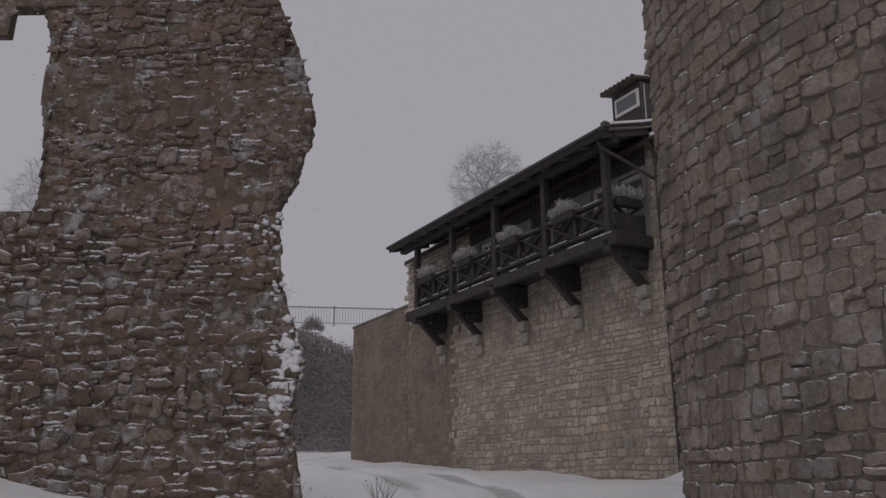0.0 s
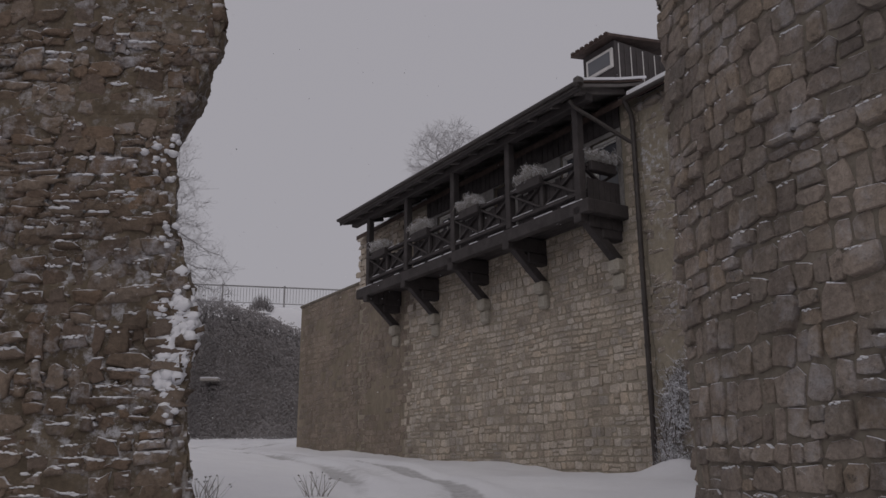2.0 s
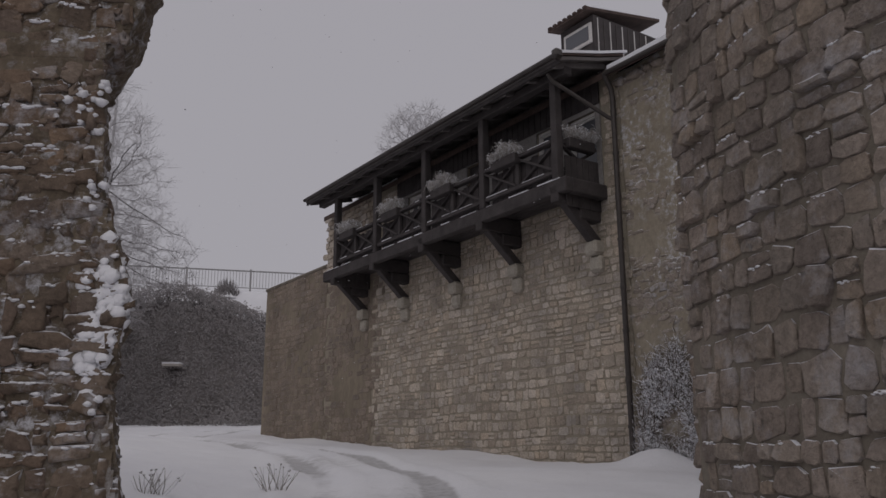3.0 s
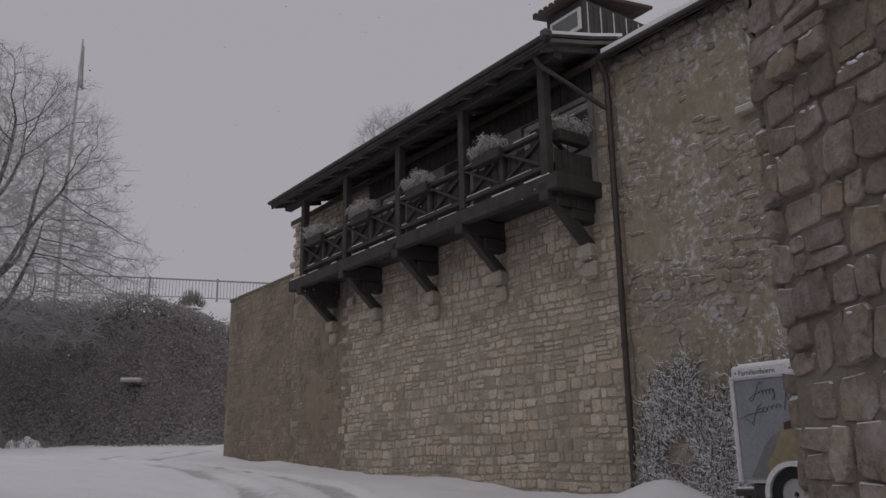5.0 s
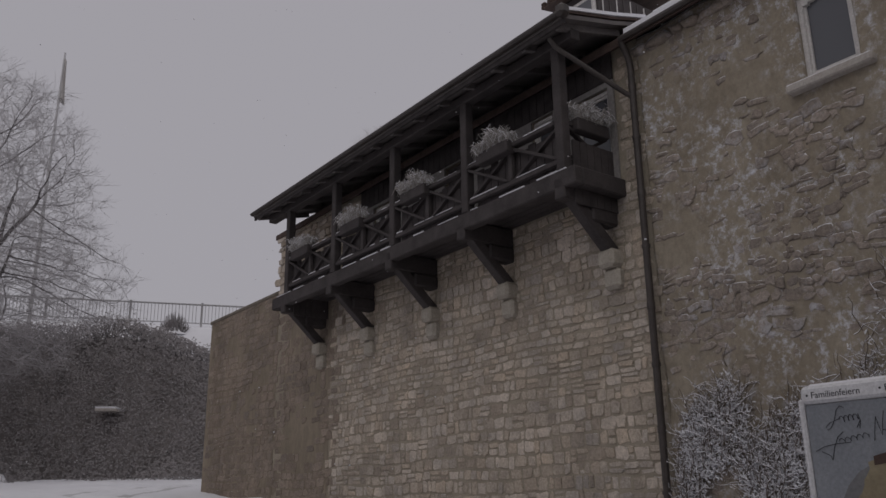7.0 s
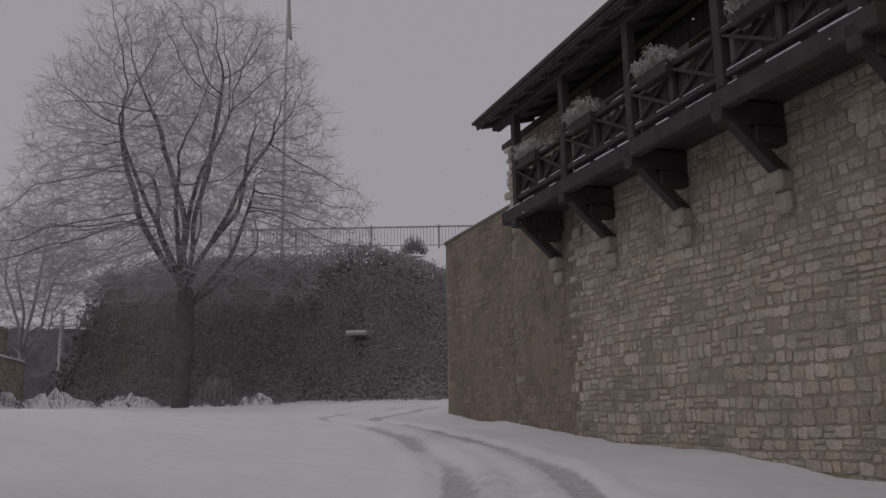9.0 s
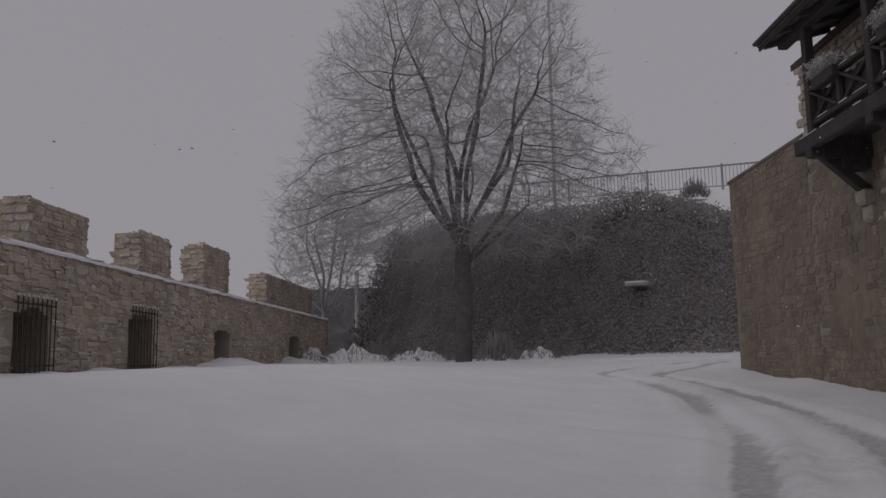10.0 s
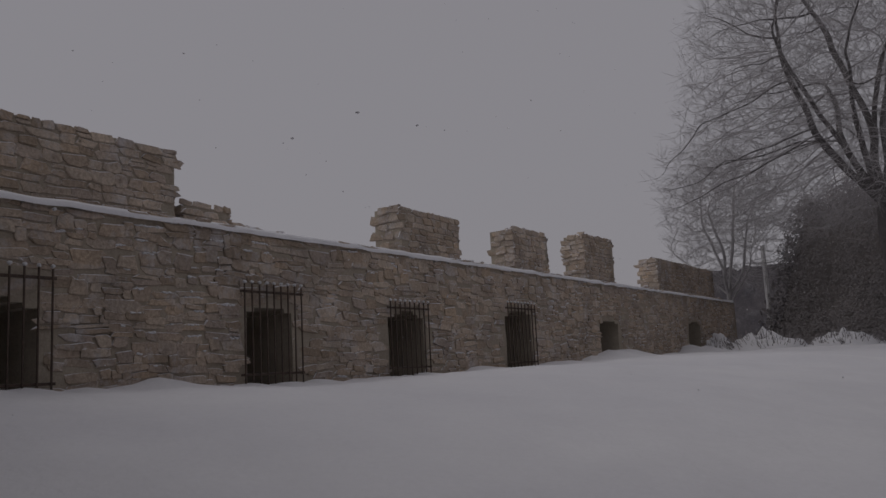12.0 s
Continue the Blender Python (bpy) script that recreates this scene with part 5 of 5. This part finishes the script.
# ---- trees ----
def build_tree(name, foot, fork, crowns, points, reach, limbs, seed, bark, twig, label, trunk_r, tip=0.009, sprays=3):
    """A bare tree: a trunk, a fan of limbs, and branches that grow towards free space inside the crown."""
    rng = random.Random(seed)
    foot = Vector(foot)
    wanted = []
    sizes = [r[0] * r[1] * r[2] for c, r in crowns]
    for (c, r), k in zip(crowns, sizes):
        n = int(points * k / sum(sizes))
        while n > 0:
            q = Vector((rng.uniform(-1, 1), rng.uniform(-1, 1), rng.uniform(-1, 1)))
            if c[2] + q.z * r[2] > foot.z + fork * 0.9 and 0.10 < q.length < 1.0 + 0.07 * noise.noise(q * 3.0) and q.z > -0.86:
                wanted.append(Vector((c[0] + q.x * r[0], c[1] + q.y * r[1], c[2] + q.z * r[2])))
                n -= 1
    nodes, up = [foot - UP * 0.5], [-1]
    gap = reach * 0.62

    def add(p, parent):
        nodes.append(p)
        up.append(parent)
        return len(nodes) - 1

    last = 0
    trunk_top = foot.z + fork
    while nodes[last].z < trunk_top:
        q = nodes[last] + UP * gap + Vector((rng.gauss(0, 0.035), rng.gauss(0, 0.035), 0)) * gap * 2
        last = add(q, last)
    height = max(c[2] + r[2] for c, r in crowns) - trunk_top
    for i in range(limbs):
        w = 2.4 * i + rng.uniform(-0.3, 0.3)
        lean = 0.10 + 0.95 * (i / max(1, limbs - 1)) ** 1.2
        d = Vector((math.cos(w) * math.sin(lean), math.sin(w) * math.sin(lean), math.cos(lean)))
        at = max(1, last - rng.randrange(0, 1 + int(0.35 * fork / gap * i / limbs)))
        length = height * (0.72 - 0.30 * i / limbs)
        while length > 0:
            d = (d + Vector((rng.gauss(0, 0.09), rng.gauss(0, 0.09), 0.035 + rng.gauss(0, 0.05)))).normalized()
            at = add(nodes[at] + d * gap, at)
            length -= gap
    for _round in range(120):
        tree = kdtree.KDTree(len(nodes))
        for i, p in enumerate(nodes):
            tree.insert(p, i)
        tree.balance()
        pull, left = {}, []
        for q in wanted:
            p, i, dist = tree.find(q)
            if dist < reach:
                continue
            left.append(q)
            if dist < reach * 12:
                v = pull.setdefault(i, Vector((0, 0, 0)))
                v += (q - p) / dist
        wanted = left
        if not pull or len(nodes) > 30000:
            break
        for i, v in pull.items():
            if v.length < 1e-4:
                continue
            ahead = (nodes[i] - nodes[up[i]]).normalized() if up[i] >= 0 else UP
            d = (v.normalized() + ahead * 0.35 + Vector((rng.gauss(0, 0.30), rng.gauss(0, 0.30), rng.gauss(0, 0.26)))).normalized()
            add(nodes[i] + d * gap, i)
    kids = [[] for _ in nodes]
    for i, j in enumerate(up):
        if j >= 0:
            kids[j].append(i)
    load = [0.0] * len(nodes)
    for i in range(len(nodes) - 1, -1, -1):
        load[i] = max(load[i], 1.0) if not kids[i] else load[i]
        if up[i] >= 0:
            load[up[i]] += load[i]
    power = math.log(max(2.0, load[0])) / math.log(trunk_r / tip)
    rad = [tip * k ** (1 / power) for k in load]
    tv, tf, cv, cf = [], [], [], []
    todo = [0]
    while todo:
        i = todo.pop()
        chain = [i] if up[i] < 0 else [up[i], i]
        while kids[chain[-1]]:
            order = sorted(kids[chain[-1]], key=lambda j: -load[j])
            todo += order[1:]
            chain.append(order[0])
        pts = [nodes[j] for j in chain]
        pts = [pts[0]] + [(pts[k - 1] + pts[k] * 2 + pts[k + 1]) / 4 for k in range(1, len(pts) - 1)] + [pts[-1]]
        rr = [rad[j] for j in chain]
        rr[0] = min(rr[0], rr[1] * 1.15) if len(rr) > 1 and up[i] >= 0 else rr[0] * 1.35
        thick = rr[0] > 0.028
        tube_arrays(pts, rr, (10 if rr[0] > 0.15 else 6) if thick else 3, tv if thick else cv, tf if thick else cf)
    for i, p in enumerate(nodes):
        if load[i] > 14 or up[i] < 0:
            continue
        ahead = (p - nodes[up[i]]).normalized()
        for _k in range(sprays if not kids[i] else rng.randrange(0, sprays)):
            d = (ahead * 0.8 + Vector((rng.gauss(0, 0.5), rng.gauss(0, 0.5), rng.gauss(0, 0.4) + 0.12))).normalized()
            n = rng.uniform(0.45, 0.95)
            m = p + d * n * 0.5
            for _j in range(3):
                side = (d + Vector((rng.gauss(0, 0.45), rng.gauss(0, 0.45), rng.gauss(0, 0.4)))).normalized()
                tube_arrays([p.lerp(m, 0.35 + 0.3 * _j), m.lerp(p, 0.3 * (2 - _j) / 2) + side * n * 0.5], [tip * 0.5, tip * 0.28], 3, cv, cf)
            tube_arrays([p, m], [tip * 0.6, tip * 0.5], 3, cv, cf)
    ob = empty(name, Matrix.Translation(foot))
    tagged(ob, label, "tree")
    mesh_object("trunk", [v - foot for v in tv], tf, bark, ob, True)
    tagged(mesh_object("crown", [v - foot for v in cv], cf, twig, ob), "fine bare twigs", kind="stuff")
    return ob


def build_shrub(p, r, h, seed, cover=0.6, label="low dark shrub weighed down by snow"):
    rng = random.Random(seed)
    ob = empty("snowy_shrub", Matrix.Translation(p))
    tagged(ob, label, "shrub", group="low shrubs along the court")
    v, f, sv, sf = [], [], [], []
    for _ in range(300):
        w, k = rng.uniform(0, 6.28), math.sqrt(rng.random())
        base = Vector((math.cos(w) * k * r * 0.8, math.sin(w) * k * r * 0.5, -0.25))
        tip = Vector((math.cos(w) * k * r * 1.05, math.sin(w) * k * r * 0.8, h * (1 - 0.7 * k * k) * rng.uniform(0.7, 1.3)))
        mid = (base + tip) / 2 + Vector((rng.uniform(-0.1, 0.1), rng.uniform(-0.1, 0.1), 0.05))
        tube_arrays([base, mid, tip], [0.022, 0.016, 0.006], 3, v, f)
    rings, sides = 9, 30
    hide = 1.0 if cover > 0.5 else 0.35
    for i in range(rings + 1):
        for j in range(sides):
            w, k = 2 * math.pi * j / sides, i / rings
            x, y = math.cos(w) * k * r * 1.1, math.sin(w) * k * r * 0.8
            lumpy = 0.30 * noise.noise(Vector((x * 2.2 + seed, y * 2.2, 1.0))) + 0.16 * noise.noise(Vector((x * 6.0, y * 6.0, seed)))
            sv.append((x, y, h * hide * (1 - k * k) ** 0.8 * (0.85 + 2.2 * lumpy) - 0.12 * k))
    for i in range(rings):
        for j in range(sides):
            q = (j + 1) % sides
            sf.append((i * sides + j, (i + 1) * sides + j, (i + 1) * sides + q, i * sides + q))
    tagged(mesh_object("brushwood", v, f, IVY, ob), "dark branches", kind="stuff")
    tagged(mesh_object("snow_cover", sv, sf, SNOW_MAT, ob, True), "lumpy cover of snow")


def build_flagpole():
    foot = Vector((-13.2, 44.6, 9.5))
    ob = empty("flagpole", Matrix.Translation(foot))
    tagged(ob, "tall flagpole paled for haze, limp narrow banner at its top", "flagpole")
    # pole and banner colours raised to imitate haze in front of them
    mat = flat("haze_paled_pole_paint", (0.48, 0.475, 0.485), 0.5)
    v, f = [], []
    tube_arrays([Vector((0, 0, -1)), Vector((0.0, 0, 7)), Vector((0.05, 0, 13.8))], [0.09, 0.075, 0.045], 10, v, f)
    mesh_object("pole", v, f, mat, ob, True)
    cloth = flat("haze_paled_banner_cloth", (0.48, 0.46, 0.45), 0.9)
    verts, faces = [], []
    for i in range(9):
        for j in range(6):
            verts.append((0.05 + j * 0.06 * (0.35 + 0.08 * i), 0.09 * math.sin(j * 1.9 + i * 0.3), 13.6 - i * 0.30 - j * 0.05))
    for i in range(8):
        for j in range(5):
            faces.append((i * 6 + j, i * 6 + j + 1, (i + 1) * 6 + j + 1, (i + 1) * 6 + j))
    o = mesh_object("banner", verts, faces, cloth, ob, True)
    o.modifiers.new("thickness", "SOLIDIFY").thickness = 0.012
    tagged(o, "limp banner paled for haze")


def build_post():
    p = Vector((-22.3, 41.8, 3.6))
    ob = empty("white_post", Matrix.Translation(p))
    tagged(ob, "plain white post with a dark band at the bank's end", "post")
    mat = flat("white_post_paint", (0.80, 0.79, 0.79), 0.6)
    v, f = [], []
    tube_arrays([Vector((0, 0, -0.8)), Vector((0.02, 0, 1.9)), Vector((0.0, 0, 3.7))], [0.10, 0.098, 0.092], 12, v, f)
    mesh_object("shaft", v, f, mat, ob, True)
    v, f = [], []
    tube_arrays([Vector((0, 0, 0.9)), Vector((0, 0, 0.98))], [0.107, 0.107], 12, v, f)
    tagged(mesh_object("band", v, f, METAL_DARK, ob, True), "dark metal band")


def build_back_wall():
    verts, faces = [], []
    a, b = Vector((-31, 47, 0)), Vector((-21.5, 52, 0))
    n = Vector((-(b - a).y, (b - a).x, 0)).normalized()
    for k in range(25):
        p = a.lerp(b, k / 24)
        top = 7.3 + 0.25 * noise.noise(Vector((k * 0.9, 0, 4))) + 0.5 * step(12, 24, k)
        for q, z in ((p, 2.0), (p, top), (p + n * 0.8, top), (p + n * 0.8, 2.0)):
            verts.append((q.x, q.y, z))
    for k in range(24):
        for j in range(3):
            faces.append((k * 4 + j, k * 4 + j + 1, k * 4 + 5 + j, k * 4 + 4 + j))
    faces += [(0, 1, 2, 3), (96, 99, 98, 97)]
    ob = mesh_object("wall_far_court", verts, faces, stone_material("frosted_far_stone", [(0.12, 0.113, 0.11), (0.15, 0.142, 0.138)], (0.7, 1.0), 0.5, 0.2))
    tagged(ob, "frosted stone wall closing the far court", "wall", kind="structure")


# ---- advertising trailer by the house ----
def build_trailer():
    d = 1.5
    g = ground_z(*H(-3.7, d - 0.5, 0).xy)
    ob = empty("trailer", house_pose(-4.0, d - 0.6, g))
    tagged(ob, "white advertising trailer parked beside the house wall", "trailer")
    inv = ob.matrix_world.inverted()
    white = flat("trailer_white", (0.66, 0.66, 0.68), 0.45)
    grey = plain_material("printed_grey_sky", (0.20, 0.215, 0.24), (0.27, 0.285, 0.31), 1.2, 0.4, bump_by=0.02)
    ink = flat("dark_ink", (0.03, 0.03, 0.035), 0.5)
    rock = plain_material("printed_rock", (0.21, 0.175, 0.115), (0.30, 0.255, 0.17), 4.0, 0.45, fine=14.0, bump_by=0.02)
    red = plain_material("printed_brown_roof", (0.055, 0.036, 0.03), (0.085, 0.055, 0.045), 6.0, 0.5, bump_by=0.02)
    dark = flat("printed_trees", (0.05, 0.05, 0.04), 0.5)
    rubber = flat("tyre_rubber", (0.02, 0.02, 0.022), 0.8)
    rim = flat("steel_rim", (0.35, 0.35, 0.36), 0.4)

    def sub(nm, bm, mat, lab="", parent=None):
        bm.transform(inv)
        return part(nm, bm, mat, parent or ob, lab)

    sub("box_body", hblock(-5.6, -2.82, d - 1.2, d - 0.04, 1.84, 3.16, 0.05), white, "white box body")
    panel = sub("side_panel", hblock(-5.55, -2.87, d - 0.04, d - 0.015, 1.88, 3.02, 0.004), grey, "printed panel, grey sky over a castle rock")
    sub("roof_rail", hblock(-5.6, -2.84, d - 0.06, d + 0.01, 3.03, 3.20, 0.03), white, "white top strip with lettering")
    sub("edge_trim", hblock(-2.86, -2.80, d - 0.06, d + 0.005, 1.84, 3.08, 0.02), white)
    sub("roof_snow", hblock(-5.55, -2.87, d - 1.15, d - 0.08, 3.17, 3.23, 0.025), SNOW_MAT, "thin snow on the roof")

    def poly(nm, pts, off, mat, parent, lab=""):
        bm = bmesh.new()
        vs = [bm.verts.new(H(s, d - 0.015 + off, z)) for s, z in pts]
        bm.faces.new(vs)
        made = bmesh.ops.extrude_face_region(bm, geom=bm.faces[:])
        for e in made["geom"]:
            if isinstance(e, bmesh.types.BMVert):
                e.co += HN * 0.003
        return sub(nm, bm, mat, lab, parent)

    pr = random.Random(4)
    uneven = lambda pts: [(s + pr.uniform(-0.02, 0.02), z + pr.uniform(-0.012, 0.012)) for s, z in pts]
    left = [(-3.22 - 0.20 * step(0.2, 1.0, k), 1.9 + 0.55 * k) for k in np.linspace(0, 1, 12)]
    top = [(-3.45 - 0.1 * k, 2.46 + 0.05 * math.sin(k * 1.3)) for k in range(1, 21)]
    poly("printed_rock", uneven(left + top) + [(-5.5, 1.9)], 0.002, rock, panel, "ochre rock with ruins")
    poly("printed_roof", [(-3.47, 2.43), (-3.47, 2.51), (-3.60, 2.54), (-3.75, 2.54), (-3.80, 2.57), (-3.93, 2.56), (-3.95, 2.46), (-3.70, 2.46)], 0.006, red, panel, "dull brown roof")
    poly("printed_treeline", uneven([(-4.0, 2.46), (-3.98, 2.55), (-4.05, 2.60), (-4.12, 2.56), (-4.22, 2.66), (-4.34, 2.60), (-4.45, 2.68), (-4.6, 2.6), (-4.62, 2.46)]), 0.006, dark, panel, "dark tree shapes")
    haze = plain_material("printed_cloud", (0.15, 0.15, 0.155), (0.20, 0.20, 0.205), 2.0, 0.45, bump_by=0.02)
    poly("printed_slope", uneven([(-3.0, 1.9), (-3.08, 2.05), (-3.2, 2.25), (-3.3, 2.38), (-3.42, 2.44), (-3.5, 2.3), (-3.5, 1.9)]), 0.0005, haze, panel, "dim grey slope")

    def script(pts):
        v, f = [], []
        tube_arrays([inv @ H(s, d - 0.008, z) for s, z in pts], [0.003] * len(pts), 4, v, f)
        mesh_object("script_stroke", v, f, ink, panel)

    # flowing handwritten strokes
    line = lambda s0, z0, s1, z1, w, n: [(s0 + (s1 - s0) * t + 0.012 * math.sin(6.28 * n * t + 1.2), z0 + (z1 - z0) * t + w * math.sin(6.28 * n * t)) for t in np.linspace(0, 1, 12 * n)]
    script([(-3.26, 2.965), (-3.22, 2.985), (-3.18, 2.95), (-3.15, 2.86), (-3.11, 2.79), (-3.07, 2.77), (-3.06, 2.80), (-3.10, 2.835), (-3.20, 2.87)])
    script(line(-3.21, 2.86, -3.39, 2.875, 0.028, 4))
    script([(-3.385, 2.90), (-3.40, 2.83), (-3.385, 2.765), (-3.36, 2.775), (-3.40, 2.84)])
    script([(-2.92, 2.58), (-3.02, 2.62), (-3.15, 2.64), (-3.28, 2.645)])
    script([(-3.22, 2.745), (-3.16, 2.70), (-3.11, 2.60), (-3.08, 2.49), (-3.07, 2.53), (-2.98, 2.575)])
    script(line(-3.18, 2.66, -3.47, 2.705, 0.022, 5))
    script([(-3.505, 2.645), (-3.52, 2.74), (-3.545, 2.86), (-3.56, 2.78), (-3.585, 2.69), (-3.60, 2.80), (-3.625, 2.905)])
    script(line(-3.60, 2.72, -3.70, 2.745, 0.018, 3))
    script([(-3.70, 2.74), (-3.745, 2.85), (-3.74, 2.88), (-3.725, 2.80), (-3.70, 2.65), (-3.71, 2.64), (-3.735, 2.74)])
    script([(-3.735, 2.75), (-3.785, 2.86), (-3.78, 2.885), (-3.765, 2.82), (-3.745, 2.68), (-3.755, 2.67), (-3.78, 2.76)])
    script(line(-3.77, 2.765, -3.87, 2.79, 0.018, 3))

    def words(text, s, z, size):
        cu = bpy.data.curves.new("lettering", "FONT")
        cu.body, cu.size, cu.extrude = text, size, 0.001
        o = new("lettering", cu)
        o.data.materials.append(ink)
        o.parent = ob
        m = Matrix((-HU, UP, HN)).transposed().to_4x4()
        m.translation = H(s, d + 0.012, z)
        o.matrix_world = inv @ m
        o.matrix_basis = inv @ m
        return tagged(o, "dark printed word")

    words("\u2022 Familienfeiern", -2.90, 3.08, 0.088)
    words("\u2022 Firmenevent", -3.62, 3.08, 0.088)
    words("\u2022 Cat", -4.24, 3.08, 0.088)
    # wheel, mudguard and drawbar
    c = H(-3.66, d + 0.12, 1.73)

    def ring(nm, r0, r1, wide, mat, a0=0.0, a1=2 * math.pi, parent=None, lab="", out=0.0):
        bm = bmesh.new()
        k = 28
        rows = []
        for i in range(k + 1):
            w = a0 + (a1 - a0) * i / k
            e = HU * math.cos(w) + UP * math.sin(w)
            rows.append([bm.verts.new(c + e * r + HN * (o + out)) for r, o in ((r0, -wide), (r1, -wide), (r1, wide), (r0, wide))])
        for p, q in zip(rows, rows[1:]):
            for j in range(4):
                bm.faces.new((p[j], p[(j + 1) % 4], q[(j + 1) % 4], q[j]))
        bmesh.ops.remove_doubles(bm, verts=bm.verts, dist=0.0005)
        return sub(nm, bm, mat, lab, parent)

    tyre = ring("tyre", 0.17, 0.285, 0.085, rubber, lab="black tyre")
    ring("rim", 0.03, 0.19, 0.06, rim, parent=tyre, lab="grey steel rim", out=0.01)
    ring("mudguard", 0.30, 0.355, 0.115, white, radians(-6), radians(186), lab="white rounded mudguard")
    sub("drawbar", beam(H(-2.85, d - 0.6, 1.72), H(-2.35, d - 0.58, 1.71), 0.08, 0.08), METAL_DARK, "dark steel drawbar")
    sub("drawbar_snow", beam(H(-2.85, d - 0.6, 1.775), H(-2.38, d - 0.58, 1.765), 0.07, 0.03), SNOW_MAT, "snow on the drawbar")
    sub("chassis", hblock(-5.5, -2.85, d - 1.0, d - 0.2, 1.66, 1.84, 0.02), METAL_DARK)
    sub("jockey_leg", beam(H(-2.5, d - 0.59, g - 0.1), H(-2.5, d - 0.59, 1.70), 0.06, 0.06, 0.01, HN), METAL_DARK)
    sub("axle", beam(H(-3.66, d - 1.1, 1.73), H(-3.66, d + 0.1, 1.73), 0.06, 0.06, 0.01, UP), METAL_DARK)


def build_tuft(x, y, h, seed, n=26):
    rng = random.Random(seed)
    p = Vector((x, y, ground_z(x, y)))
    ob = empty("dry_weed", Matrix.Translation(p))
    tagged(ob, "dry weed stalks sticking out of the snow", "plant", group="dry weeds in the snow")
    v, f = [], []
    for _ in range(n):
        a = Vector((rng.uniform(-0.12, 0.12), rng.uniform(-0.12, 0.12), -0.12))
        t = a + Vector((rng.uniform(-0.25, 0.25), rng.uniform(-0.2, 0.2), h * rng.uniform(0.4, 1.0) + 0.12))
        tube_arrays([a, (a + t) / 2 + Vector((rng.uniform(-0.04, 0.04), 0, 0)), t], [0.007, 0.006, 0.003], 3, v, f)
        if rng.random() < 0.4:
            lump(v, f, t, rng.uniform(0.012, 0.025), rng)
    tagged(mesh_object("stalk_tuft", v, f, DRY_PLANT, ob), kind="stuff")


build_rampart()
for a, b, c, e, barred in OPENINGS:
    if barred:
        wide = 0.12 if a < 3 else 0.02
        build_grate(a - wide, b + wide, 2.55, 4.10 if a < 3 else e + 0.16)
build_bank()
build_railing()
build_tree("bare_tree", (-13.4, 35.6, 2.75), 4.3, (((-13.5, 35.4, 10.9), (5.7, 5.0, 6.9)), ((-17.6, 33.8, 8.6), (2.4, 2.4, 2.2)), ((-8.9, 37.0, 9.6), (2.0, 2.2, 1.7))), 11000, 0.34, 12, 202, BARK, TWIG, "large bare lime tree in the court, twigs lightened for haze", 0.31, 0.0066, 3)
build_tree("far_tree", (2.9, 54.0, 9.0), 7.0, (((3.3, 54.0, 21.2), (2.7, 2.7, 2.9)),), 1700, 0.34, 6, 77, FAR_TWIG, FAR_TWIG, "distant bare tree behind the house, lightened for haze", 0.2, 0.011)
build_tree("far_tree", (-23.2, 40.5, 3.2), 2.0, (((-23.0, 40.5, 8.4), (2.8, 2.6, 3.2)),), 1900, 0.34, 6, 31, TWIG, TWIG, "smaller bare tree beside the rampart, lightened for haze", 0.13)
build_flagpole()
build_post()
build_back_wall()
for i, (x, y, r, h) in enumerate(((-20.9, 36.2, 1.5, 0.55), (-18.4, 36.0, 1.6, 0.6), (-15.9, 36.8, 1.3, 0.5), (-11.4, 37.6, 0.9, 0.4))):
    build_shrub(Vector((x, y, ground_z(x, y))), r, h, 400 + i)
build_shrub(Vector((-7.2, 45.9, 9.75)), 0.7, 0.85, 410, 0.12, "rounded dark shrub on the snowy terrace slope")
build_shrub(Vector((-11.9, 35.2, ground_z(-11.9, 35.2))), 0.75, 0.95, 411, 0.12, "dark bare shrub beside the tree trunk")
build_trailer()
for i, (x, y, h) in enumerate(((-1.0, 13.75, 0.32), (-1.15, 9.3, 0.2), (-2.2, 12.6, 0.25))):
    build_tuft(x, y, h, 600 + i)


def build_snowfall():
    """Loose flakes in the air of the court and the gateway."""
    rng = random.Random(88)
    v, f = [], []
    while len(v) < 20 * 1100:
        p = Vector((rng.uniform(-14, 9), rng.uniform(4, 34), rng.uniform(2.4, 13)))
        if p.y < 13 and -1.5 < p.x < 2.0:
            continue
        lump(v, f, p, rng.uniform(0.005, 0.011), rng, rng.uniform(0.5, 0.9))
    tagged(mesh_object("falling_snowflakes", v, f, SNOW_MAT, None, True), "sparse white snowflakes drifting down over the court", "snowflakes", kind="stuff")


build_snowfall()
